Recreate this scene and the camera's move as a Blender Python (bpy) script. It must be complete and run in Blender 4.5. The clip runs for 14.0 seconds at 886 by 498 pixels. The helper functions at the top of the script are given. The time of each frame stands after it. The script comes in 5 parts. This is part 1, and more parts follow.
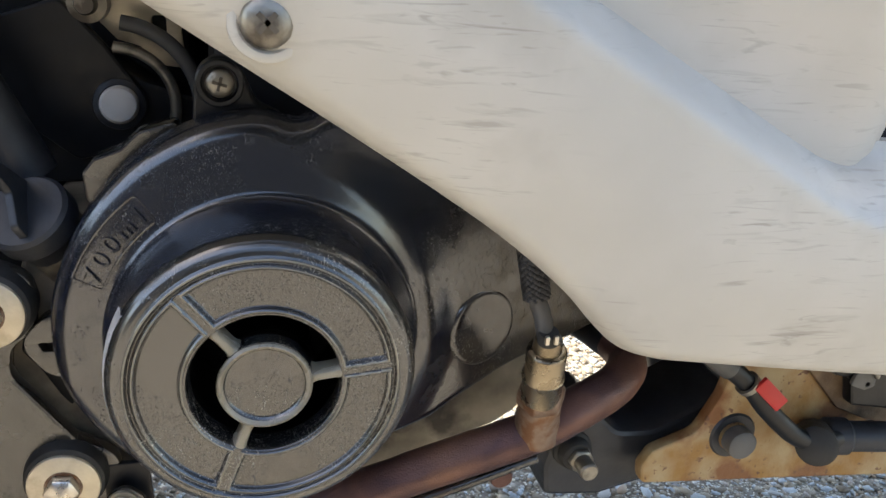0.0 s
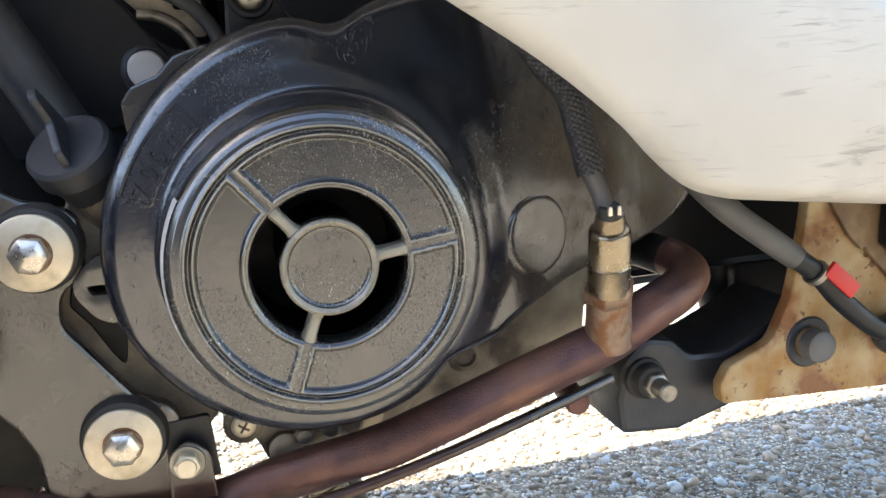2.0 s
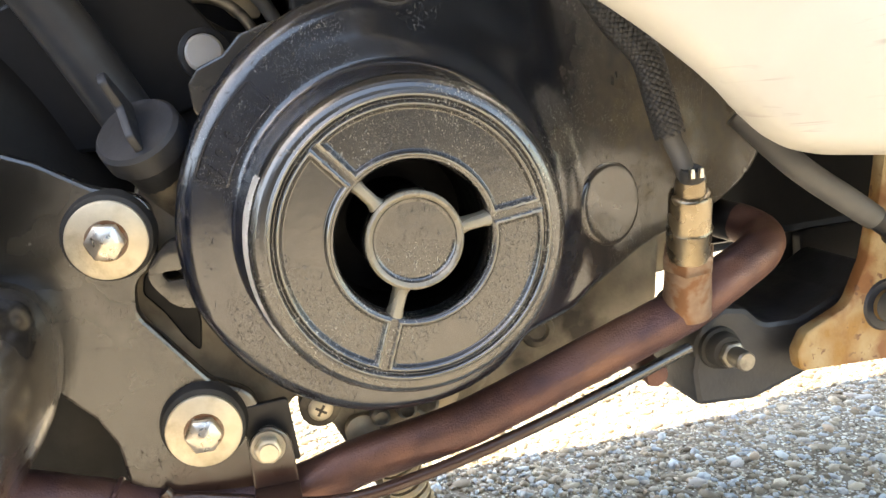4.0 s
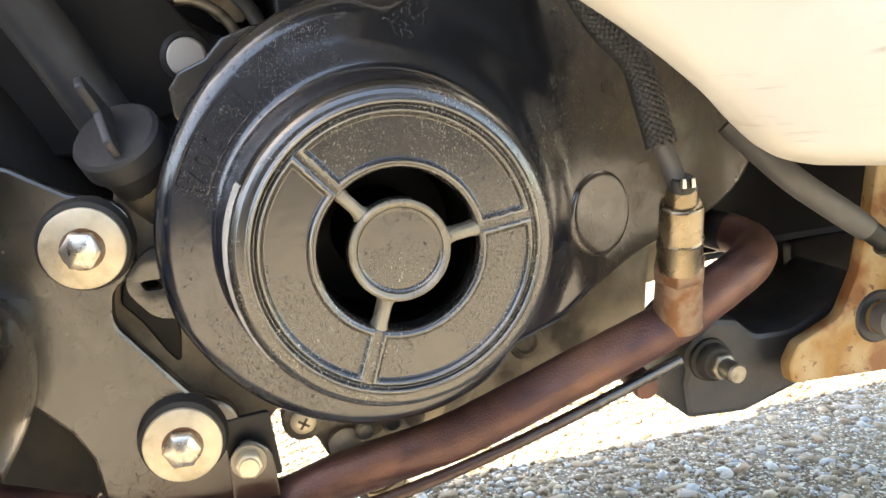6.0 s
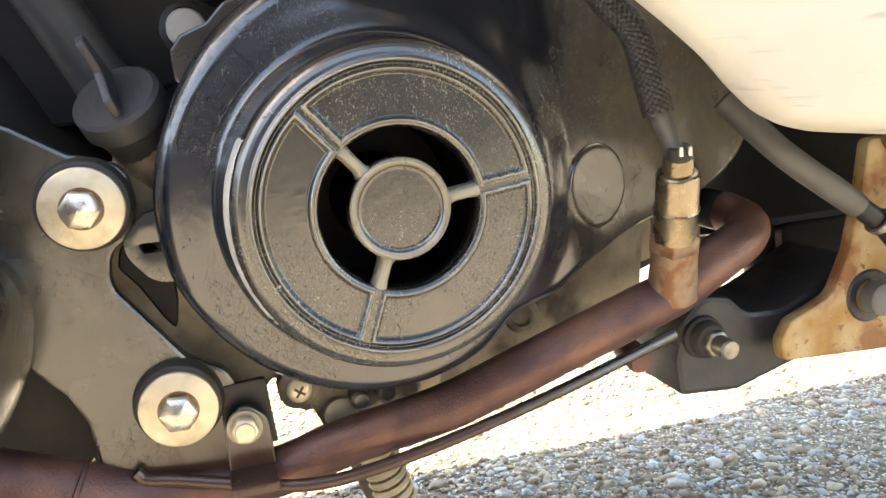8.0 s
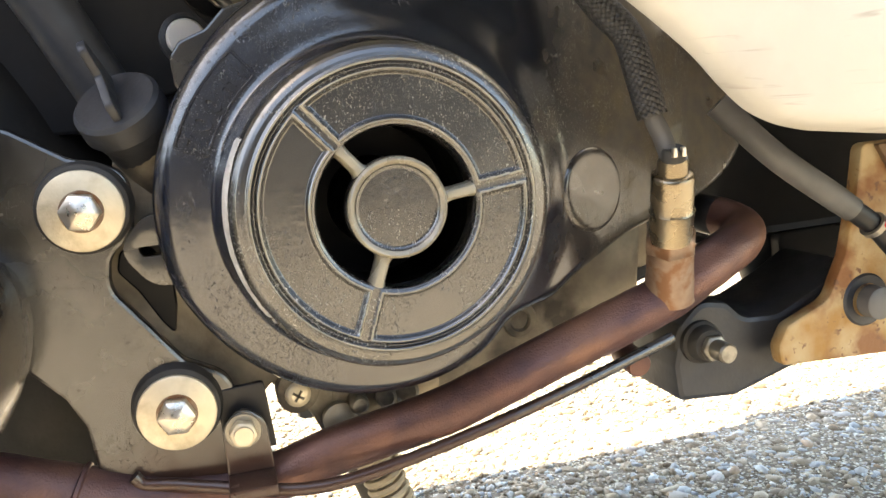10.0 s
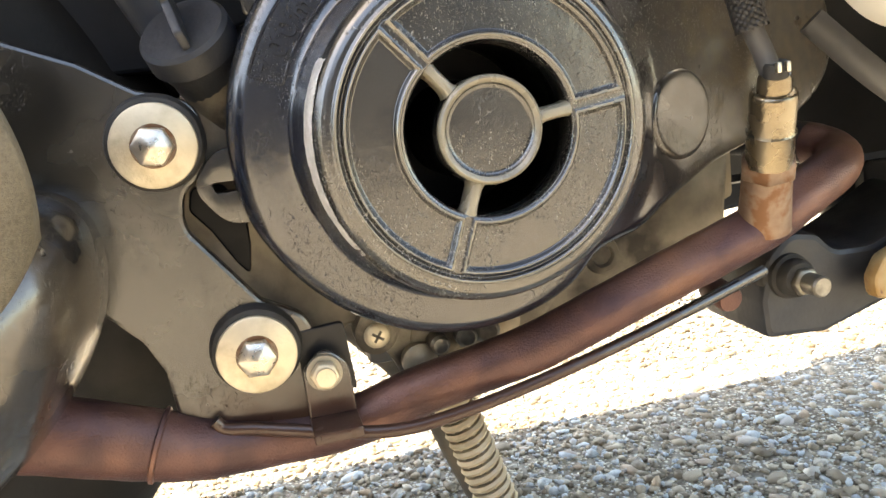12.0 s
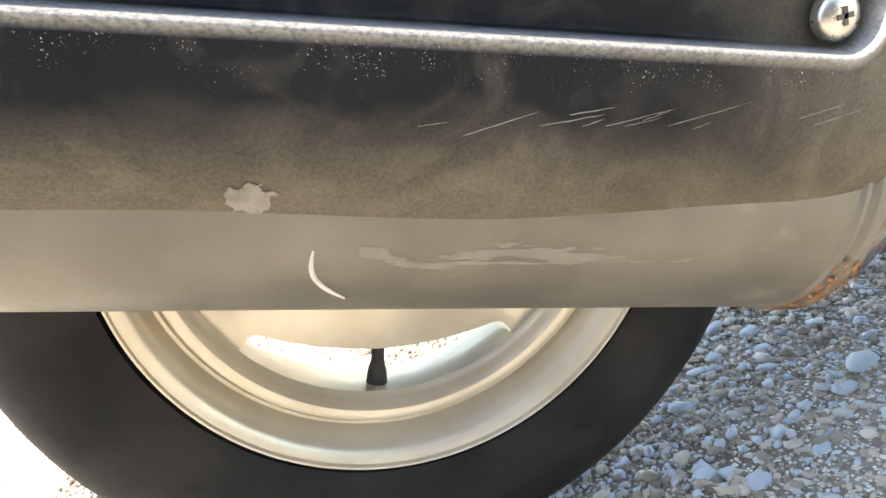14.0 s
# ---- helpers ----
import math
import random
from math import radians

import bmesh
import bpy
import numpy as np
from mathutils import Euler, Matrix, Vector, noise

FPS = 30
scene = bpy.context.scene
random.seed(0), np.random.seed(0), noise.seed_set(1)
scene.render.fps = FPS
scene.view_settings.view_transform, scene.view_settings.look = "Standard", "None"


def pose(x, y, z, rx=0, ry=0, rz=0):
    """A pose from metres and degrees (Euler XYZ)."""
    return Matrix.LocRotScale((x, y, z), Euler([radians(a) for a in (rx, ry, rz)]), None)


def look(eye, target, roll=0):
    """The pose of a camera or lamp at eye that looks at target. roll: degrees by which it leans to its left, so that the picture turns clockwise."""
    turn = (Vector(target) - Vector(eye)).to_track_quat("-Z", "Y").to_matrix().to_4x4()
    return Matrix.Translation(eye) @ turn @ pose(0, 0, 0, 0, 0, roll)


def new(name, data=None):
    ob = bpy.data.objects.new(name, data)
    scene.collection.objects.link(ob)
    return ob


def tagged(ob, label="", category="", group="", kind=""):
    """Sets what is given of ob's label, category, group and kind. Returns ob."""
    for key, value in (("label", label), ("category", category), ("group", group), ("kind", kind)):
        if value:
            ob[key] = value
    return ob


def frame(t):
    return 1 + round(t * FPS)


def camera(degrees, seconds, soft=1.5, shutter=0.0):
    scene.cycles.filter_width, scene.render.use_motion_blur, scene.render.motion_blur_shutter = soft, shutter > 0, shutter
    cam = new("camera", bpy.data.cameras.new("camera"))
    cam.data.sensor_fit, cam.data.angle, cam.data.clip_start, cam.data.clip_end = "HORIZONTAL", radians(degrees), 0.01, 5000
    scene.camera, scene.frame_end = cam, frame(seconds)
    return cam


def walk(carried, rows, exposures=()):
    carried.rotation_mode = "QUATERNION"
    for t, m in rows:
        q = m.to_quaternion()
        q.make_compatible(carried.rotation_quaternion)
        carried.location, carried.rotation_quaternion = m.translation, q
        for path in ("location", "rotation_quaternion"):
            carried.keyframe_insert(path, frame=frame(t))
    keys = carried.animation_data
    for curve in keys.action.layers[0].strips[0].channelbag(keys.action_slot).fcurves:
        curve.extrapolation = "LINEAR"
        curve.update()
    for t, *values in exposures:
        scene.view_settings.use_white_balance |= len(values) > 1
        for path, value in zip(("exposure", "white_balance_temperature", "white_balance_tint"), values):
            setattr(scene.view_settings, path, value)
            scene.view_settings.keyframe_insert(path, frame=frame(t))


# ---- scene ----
cam = camera(56.4, 14.0)
METRES, EYE, TILT, LEAN, TURN = 0.62, 0.418, -20.0, -4.0, -13.0
ROWS = [
    (0.0, 0.0, 0.0, 0.0, -0.0, -0.0, -0.0),
    (0.5, 0.0317, 0.0594, -0.0976, 0.22, 3.66, 0.94),
    (1.0, -0.0058, 0.0359, -0.1318, -0.3, 6.86, 2.93),
    (1.5, -0.035, 0.034, -0.1308, -0.07, 8.4, 5.36),
    (2.0, -0.0424, 0.0246, -0.1456, 0.82, 8.47, 7.62),
    (2.5, -0.0808, 0.0211, -0.164, 1.74, 8.17, 9.14),
    (3.0, -0.0803, 0.0335, -0.1518, 2.41, 7.91, 9.74),
    (5.5, -0.0842, 0.0395, -0.1476, 1.98, 8.34, 9.44),
    (6.0, -0.0801, 0.0478, -0.1455, 1.57, 8.33, 9.55),
    (6.5, -0.0808, 0.0478, -0.1478, 1.21, 8.38, 9.63),
    (7.0, -0.0835, 0.0476, -0.1501, 0.94, 8.43, 9.6),
    (7.5, -0.0866, 0.0475, -0.1637, 0.76, 8.61, 9.41),
    (8.0, -0.0915, 0.0493, -0.1718, 0.6, 8.91, 9.16),
    (10.5, -0.0934, 0.049, -0.1912, 0.65, 10.84, 9.56),
    (11.0, -0.1063, 0.0583, -0.1906, 1.14, 10.46, 9.75),
    (11.5, -0.0985, 0.0962, -0.1771, 1.92, 9.64, 9.98),
    (12.0, -0.1293, 0.0759, -0.1931, 2.84, 8.25, 10.49),
    (12.5, -0.2238, 0.009, -0.1978, 3.73, 6.32, 11.88),
    (13.0, -0.3626, -0.0168, -0.1445, 4.64, 3.62, 14.33),
    (13.5, -0.4557, -0.0001, -0.1285, 4.46, 0.73, 17.62),
    (14.0, -0.5971, -0.0415, -0.1005, 2.82, -0.87, 21.36),
]
# the first half second, where the camera dips quickly
EARLY = [(0.1, look((0.005, -0.003, 0.413), (0.440, 1.824, -0.270), 4.1)), (0.2, look((0.007, -0.002, 0.398), (0.440, 1.838, -0.257), 3.7)),
         (0.3, look((0.016, -0.001, 0.379), (0.441, 1.852, -0.240), 3.3)), (0.4, look((0.027, 0.002, 0.365), (0.445, 1.862, -0.234), 3.2))]
# the swing back to the muffler
SWING = [(12.7, look((-0.187, -0.008, 0.309), (0.238, 1.872, -0.224), -9.4)), (13.2, look((-0.233, 0.028, 0.324), (0.085, 1.894, -0.323), -12.1))]
LATER = [(t, pose(0, 0, EYE, TILT, LEAN, TURN) @ pose(METRES * x, METRES * y, METRES * z, 90 + pitch, roll, yaw)) for t, x, y, z, yaw, pitch, roll in ROWS]
walk(cam, sorted(EARLY + SWING + LATER, key=lambda row: row[0]),
     exposures=[(0.0, 1.97, 7200, 10), (0.4, 2.03, 7150, 10), (1.5, 2.40, 7050, 10), (2.5, 2.72, 7050, 10), (3.2, 2.98, 8450, 10), (11.0, 2.98, 8700, 10), (12.0, 2.98, 8750, 10), (12.5, 2.88, 8750, 10), (13.5, 2.75, 8000, 10), (14.0, 2.66, 7300, 10)])

# ---- light ----
world = bpy.data.worlds.new("world")
scene.world = world
world.use_nodes = True
wn, wl = world.node_tree.nodes, world.node_tree.links
sky = wn.new("ShaderNodeTexSky")
sky.sky_type = "NISHITA"
sky.sun_disc = False
SUN_EL, SUN_AZ = radians(60), radians(-84)
sky.sun_elevation, sky.sun_rotation = SUN_EL, SUN_AZ
wl.new(sky.outputs[0], wn["Background"].inputs[0])
wn["Background"].inputs[1].default_value = 0.15
sun = new("sun", bpy.data.lights.new("sun", "SUN"))
sun.data.energy, sun.data.angle, sun.data.color = 3.3, radians(0.6), (1.0, 0.93, 0.82)
SUN_DIR = Vector((math.sin(SUN_AZ) * math.cos(SUN_EL), math.cos(SUN_AZ) * math.cos(SUN_EL), math.sin(SUN_EL)))
sun.matrix_world = look(SUN_DIR * 10, (0, 0, 0))


# ---- materials ----


def surface(name, low, high, scale=60.0, rough=(0.4, 0.6), metal=0.0, bump=0.1, bump_scale=400.0, spots=None, spot_scale=900.0, spot_cut=0.66, stain=None, stain_scale=12.0, stain_cut=(0.5, 0.62), coat=0.0, spec=0.5, stretch=(1, 1, 1)):
    """A paint, metal or plastic: colour between two tones, specks, stains, fine relief."""
    m = bpy.data.materials.new(name)
    m.use_nodes = True
    n, l = m.node_tree.nodes, m.node_tree.links
    b = n["Principled BSDF"]
    tc, mp = n.new("ShaderNodeTexCoord"), n.new("ShaderNodeMapping")
    mp.inputs["Scale"].default_value = stretch
    l.new(tc.outputs["Object"], mp.inputs[0])

    def tex(sc, detail=4.0):
        t = n.new("ShaderNodeTexNoise")
        t.inputs["Scale"].default_value, t.inputs["Detail"].default_value = sc, detail
        l.new(mp.outputs[0], t.inputs["Vector"])
        return t

    def ramp(src, a, c):
        r = n.new("ShaderNodeMapRange")
        r.inputs[1].default_value, r.inputs[2].default_value = a, c
        l.new(src, r.inputs[0])
        return r.outputs[0]

    def mix(fac, a, c):
        x = n.new("ShaderNodeMix")
        x.data_type = "RGBA"
        l.new(fac, x.inputs[0])
        for v, k in ((a, 6), (c, 7)):
            if isinstance(v, tuple):
                x.inputs[k].default_value = (*v, 1)
            else:
                l.new(v, x.inputs[k])
        return x.outputs[2]

    big = tex(scale)
    col = mix(ramp(big.outputs[0], 0.35, 0.65), low, high)
    if stain:
        col = mix(ramp(tex(stain_scale, 6).outputs[0], *stain_cut), col, stain)
    fine = tex(bump_scale, 5)
    if spots:
        sp = ramp(tex(spot_scale, 2).outputs[0], spot_cut, spot_cut + 0.05)
        mask = ramp(tex(scale * 1.3, 3).outputs[0], 0.44, 0.56)
        both = n.new("ShaderNodeMath")
        both.operation = "MULTIPLY"
        l.new(sp, both.inputs[0])
        l.new(mask, both.inputs[1])
        col = mix(both.outputs[0], col, spots)
    l.new(col, b.inputs["Base Color"])
    r = n.new("ShaderNodeMapRange")
    r.inputs[3].default_value, r.inputs[4].default_value = rough
    r.inputs[1].default_value, r.inputs[2].default_value = 0.3, 0.7
    l.new(tex(scale * 2.3).outputs[0], r.inputs[0])
    l.new(r.outputs[0], b.inputs["Roughness"])
    b.inputs["Metallic"].default_value = metal
    b.inputs["Coat Weight"].default_value = coat
    b.inputs["Coat Roughness"].default_value = 0.15
    b.inputs["Specular IOR Level"].default_value = spec
    bp = n.new("ShaderNodeBump")
    bp.inputs["Strength"].default_value, bp.inputs["Distance"].default_value = bump, 0.0006
    l.new(fine.outputs[0], bp.inputs["Height"])
    l.new(bp.outputs[0], b.inputs["Normal"])
    return m


def pitted_gloss(name, low, high, coat_rough=0.07, ior=1.85, pits=0.9, pit_scale=620.0, cut=0.62, mask_scale=24.0, mask=(0.46, 0.56), dust=None, mud=None, lean=28.0, pit_glint=None):
    """Glossy black paint with small squiggly pits in patches, over a faintly uneven coat."""
    m = bpy.data.materials.new(name)
    m.use_nodes = True
    n, l = m.node_tree.nodes, m.node_tree.links
    b = n["Principled BSDF"]
    tc = n.new("ShaderNodeTexCoord")

    def tex(sc, detail, distort=0.0):
        t = n.new("ShaderNodeTexNoise")
        t.inputs["Scale"].default_value, t.inputs["Detail"].default_value, t.inputs["Distortion"].default_value = sc, detail, distort
        l.new(tc.outputs["Object"], t.inputs["Vector"])
        return t.outputs[0]

    def ramp(src, a, c, lo=0.0, hi=1.0):
        r = n.new("ShaderNodeMapRange")
        for k, v in zip((1, 2, 3, 4), (a, c, lo, hi)):
            r.inputs[k].default_value = v
        l.new(src, r.inputs[0])
        return r.outputs[0]

    def times(p, q):
        x = n.new("ShaderNodeMath")
        x.operation = "MULTIPLY"
        l.new(p, x.inputs[0])
        l.new(q, x.inputs[1])
        return x.outputs[0]

    def mix(fac, p, q):
        x = n.new("ShaderNodeMix")
        x.data_type = "RGBA"
        l.new(fac, x.inputs[0])
        for v, k in ((p, 6), (q, 7)):
            if isinstance(v, tuple):
                x.inputs[k].default_value = (*v, 1)
            else:
                l.new(v, x.inputs[k])
        return x.outputs[2]

    # worm-like pits: a noise drawn out along a slant
    slant = n.new("ShaderNodeMapping")
    slant.inputs["Rotation"].default_value = (0, radians(lean), 0)
    slant.inputs["Scale"].default_value = (1.0, 1.0, 0.58)
    l.new(tc.outputs["Object"], slant.inputs[0])
    worm = n.new("ShaderNodeTexNoise")
    worm.inputs["Scale"].default_value, worm.inputs["Detail"].default_value, worm.inputs["Distortion"].default_value = pit_scale, 1.0, 2.2
    l.new(slant.outputs[0], worm.inputs["Vector"])
    pit = times(ramp(worm.outputs[0], cut, cut + 0.07), ramp(tex(mask_scale, 3), *mask))
    col = mix(ramp(tex(40, 4), 0.35, 0.65), low, high)
    if dust:
        col = mix(ramp(tex(30, 6), 0.5, 0.75), col, dust)
    if mud:
        # dried road dirt on the forward part, thinning towards the fan
        sep = n.new("ShaderNodeSeparateXYZ")
        l.new(n.new("ShaderNodeNewGeometry").outputs["Position"], sep.inputs[0])
        shift = n.new("ShaderNodeMath")
        shift.operation = "MULTIPLY_ADD"
        l.new(tex(35, 6, 0.5), shift.inputs[0])
        shift.inputs[1].default_value = 0.09
        l.new(sep.outputs[0], shift.inputs[2])
        veil = times(ramp(shift.outputs[0], 0.120, 0.18), ramp(tex(160, 6), 0.3, 0.66, 0.45, 1.0))
        col = mix(veil, col, mud)
        l.new(ramp(veil, 0.0, 1.0, 1.0, 0.15), b.inputs["Coat Weight"])
    # the pits' glint is put into their colour as a paler tone
    if pit_glint:
        col = mix(pit, col, pit_glint)
    l.new(col, b.inputs["Base Color"])
    l.new(ramp(tex(60, 5), 0.3, 0.7, 0.25, 0.42), b.inputs["Roughness"])
    b.inputs["Specular IOR Level"].default_value = 0.1
    b.inputs["Coat Weight"].default_value, b.inputs["Coat IOR"].default_value = 1.0, ior
    l.new(ramp(tex(50, 6), 0.3, 0.75, coat_rough * 0.8, coat_rough * 1.4), b.inputs["Coat Roughness"])
    low_b, high_b = n.new("ShaderNodeBump"), n.new("ShaderNodeBump")
    low_b.inputs["Strength"].default_value, low_b.inputs["Distance"].default_value = 0.12, 0.0006
    l.new(tex(260, 3), low_b.inputs["Height"])
    high_b.invert = True
    high_b.inputs["Strength"].default_value, high_b.inputs["Distance"].default_value = pits, 0.0013
    l.new(pit, high_b.inputs["Height"])
    l.new(low_b.outputs[0], high_b.inputs["Normal"])
    l.new(high_b.outputs[0], b.inputs["Normal"])
    l.new(high_b.outputs[0], b.inputs["Coat Normal"])
    return m


BLACK_PAINT = pitted_gloss("black_paint", (0.0034, 0.0054, 0.0118), (0.0054, 0.0080, 0.0160), 0.17, 1.85, pits=1.0, pit_scale=950, cut=0.63, pit_glint=(0.19, 0.188, 0.18), mask_scale=19, mask=(0.5, 0.62), dust=(0.0085, 0.0100, 0.0135), mud=(0.066, 0.055, 0.04))
GRILLE_PAINT = pitted_gloss("grille_paint", (0.006, 0.006, 0.0064), (0.010, 0.0097, 0.0092), 0.2, 1.95, pits=1.0, pit_scale=950, cut=0.62, pit_glint=(0.34, 0.325, 0.285), mask_scale=24, mask=(0.45, 0.58), dust=(0.016, 0.0148, 0.013))
# near-black that puts the shade of hollows into the colour
SHADE_BLACK = surface("shade_black", (0.0006, 0.0012, 0.0026), (0.0012, 0.0020, 0.0040), 60, (0.35, 0.5), bump=0.1, spec=0.2)
# near-black paint; on parts that lie in shade it carries the shade too
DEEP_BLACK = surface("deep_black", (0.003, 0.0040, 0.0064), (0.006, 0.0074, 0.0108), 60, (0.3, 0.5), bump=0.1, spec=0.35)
MATT_BLACK = surface("matt_black", (0.0115, 0.0142, 0.0205), (0.024, 0.0282, 0.038), 35, (0.38, 0.6), bump=0.3, stain=(0.022, 0.0215, 0.021), stain_scale=18, stain_cut=(0.52, 0.7))
RUBBER = surface("rubber", (0.012, 0.012, 0.012), (0.024, 0.023, 0.022), 60, (0.6, 0.8), bump=0.3)
TYRE = surface("tyre", (0.008, 0.008, 0.0085), (0.015, 0.0145, 0.014), 25, (0.55, 0.7), bump=0.3, stain=(0.024, 0.022, 0.02), stain_scale=14, spec=0.2)
WORN_PAINT = pitted_gloss("worn_paint", (0.12, 0.107, 0.08), (0.19, 0.17, 0.128), 0.26, 1.55, pit_scale=1000, cut=0.64, dust=(0.25, 0.225, 0.17))


def grimy_bracket():
    """The hanger's paint, burnt brown and rusty where it meets the hot pipe."""
    m = pitted_gloss("bracket_paint", (0.011, 0.0105, 0.010), (0.024, 0.0215, 0.0175), 0.2, 1.78, pits=0.9, pit_scale=900, cut=0.66, mask_scale=22, mask=(0.5, 0.6), dust=(0.045, 0.04, 0.032))
    n, l = m.node_tree.nodes, m.node_tree.links
    b = n["Principled BSDF"]
    src = b.inputs["Base Color"].links[0].from_socket
    pos = n.new("ShaderNodeNewGeometry").outputs["Position"]
    sep, t, add, r, x = n.new("ShaderNodeSeparateXYZ"), n.new("ShaderNodeTexNoise"), n.new("ShaderNodeMath"), n.new("ShaderNodeMapRange"), n.new("ShaderNodeMix")
    l.new(pos, sep.inputs[0])
    l.new(pos, t.inputs["Vector"])
    t.inputs["Scale"].default_value, t.inputs["Detail"].default_value = 70, 6
    add.operation = "MULTIPLY_ADD"
    l.new(t.outputs[0], add.inputs[0])
    add.inputs[1].default_value = 0.03
    l.new(sep.outputs[2], add.inputs[2])
    r.inputs[1].default_value, r.inputs[2].default_value = 0.196, 0.178
    l.new(add.outputs[0], r.inputs[0])
    x.data_type = "RGBA"
    l.new(r.outputs[0], x.inputs[0])
    l.new(src, x.inputs[6])
    x.inputs[7].default_value = (0.045, 0.022, 0.016, 1)
    l.new(x.outputs[2], b.inputs["Base Color"])
    w = n.new("ShaderNodeMapRange")
    w.inputs[3].default_value, w.inputs[4].default_value = 1.0, 0.35
    l.new(r.outputs[0], w.inputs[0])
    l.new(w.outputs[0], b.inputs["Coat Weight"])
    return m


BRACKET = grimy_bracket()
# pale speckled colour for the bright band on the cover's neck
PALE_SPECKLED = surface("pale_speckled", (0.34, 0.335, 0.32), (0.52, 0.52, 0.51), 260, (0.4, 0.55), metal=0.2, bump=0.8, bump_scale=900, spots=(0.07, 0.065, 0.055), spot_scale=520, spot_cut=0.62)
SCRATCHED = surface("scratched_paint", (0.13, 0.122, 0.105), (0.21, 0.198, 0.172), 300, (0.6, 0.8), bump=0.5)
WATER_STAIN = surface("water_stain", (0.145, 0.132, 0.11), (0.185, 0.17, 0.142), 120, (0.5, 0.7), bump=0.4)
CHALK = surface("pale_scrape", (0.42, 0.4, 0.36), (0.55, 0.53, 0.48), 120, (0.6, 0.8), bump=0.5)
MUD = surface("dried_mud", (0.15, 0.135, 0.11), (0.24, 0.218, 0.182), 220, (0.7, 0.9), bump=0.5)
CHALK_DIRT = surface("dry_dirt", (0.17, 0.152, 0.125), (0.25, 0.225, 0.19), 120, (0.7, 0.9), bump=0.5)
FLAKE_RUST = surface("flake_rust", (0.22, 0.09, 0.03), (0.42, 0.2, 0.07), 160, (0.7, 0.9), bump=1.0, bump_scale=500, stain=(0.1, 0.05, 0.03), stain_scale=90)
CASTING = surface("casting", (0.125, 0.108, 0.083), (0.25, 0.217, 0.165), 45, (0.5, 0.7), metal=0.3, bump=0.5, bump_scale=500, stain=(0.05, 0.042, 0.034), stain_scale=30)
ZINC = surface("zinc", (0.5, 0.435, 0.32), (0.64, 0.565, 0.43), 60, (0.38, 0.55), metal=0.5, bump=0.2, bump_scale=900, stain=(0.4, 0.34, 0.24), stain_scale=70, stain_cut=(0.52, 0.7))
BOLT = surface("bolt_zinc", (0.46, 0.42, 0.36), (0.6, 0.555, 0.49), 160, (0.24, 0.36), metal=0.9, bump=0.2)
DULL_STEEL = surface("dull_steel", (0.2, 0.185, 0.155), (0.32, 0.3, 0.26), 60, (0.3, 0.5), metal=0.7, bump=0.3, stain=(0.08, 0.07, 0.06), stain_scale=50)
STEEL = surface("steel", (0.5, 0.46, 0.4), (0.65, 0.6, 0.52), 80, (0.25, 0.4), metal=1.0, bump=0.2)
RUST_PIPE = surface("rust_pipe", (0.055, 0.026, 0.026), (0.11, 0.051, 0.043), 45, (0.3, 0.46), metal=0.4, bump=0.55, bump_scale=1100, stain=(0.21, 0.1, 0.062), stain_scale=18, stain_cut=(0.52, 0.76))
SENSOR = surface("sensor_steel", (0.19, 0.155, 0.11), (0.28, 0.235, 0.17), 60, (0.2, 0.34), metal=1.0, bump=0.3, bump_scale=900)
SENSOR_RUST = surface("sensor_rust", (0.17, 0.11, 0.08), (0.25, 0.185, 0.14), 90, (0.45, 0.6), metal=0.6, bump=0.4, stain=(0.17, 0.085, 0.045), stain_scale=110)
RUST_PLATE = surface("rust_plate", (0.27, 0.14, 0.035), (0.38, 0.29, 0.165), 48, (0.45, 0.7), bump=0.6, bump_scale=420, stain=(0.19, 0.08, 0.028), stain_scale=28, stain_cut=(0.5, 0.6), spots=(0.13, 0.06, 0.03), spot_scale=240, spot_cut=0.6)
BROWN_RUST = surface("brown_rust", (0.1, 0.058, 0.03), (0.22, 0.15, 0.085), 42, (0.5, 0.75), bump=0.6, bump_scale=420, stain=(0.06, 0.034, 0.02), stain_scale=30, stain_cut=(0.48, 0.66))


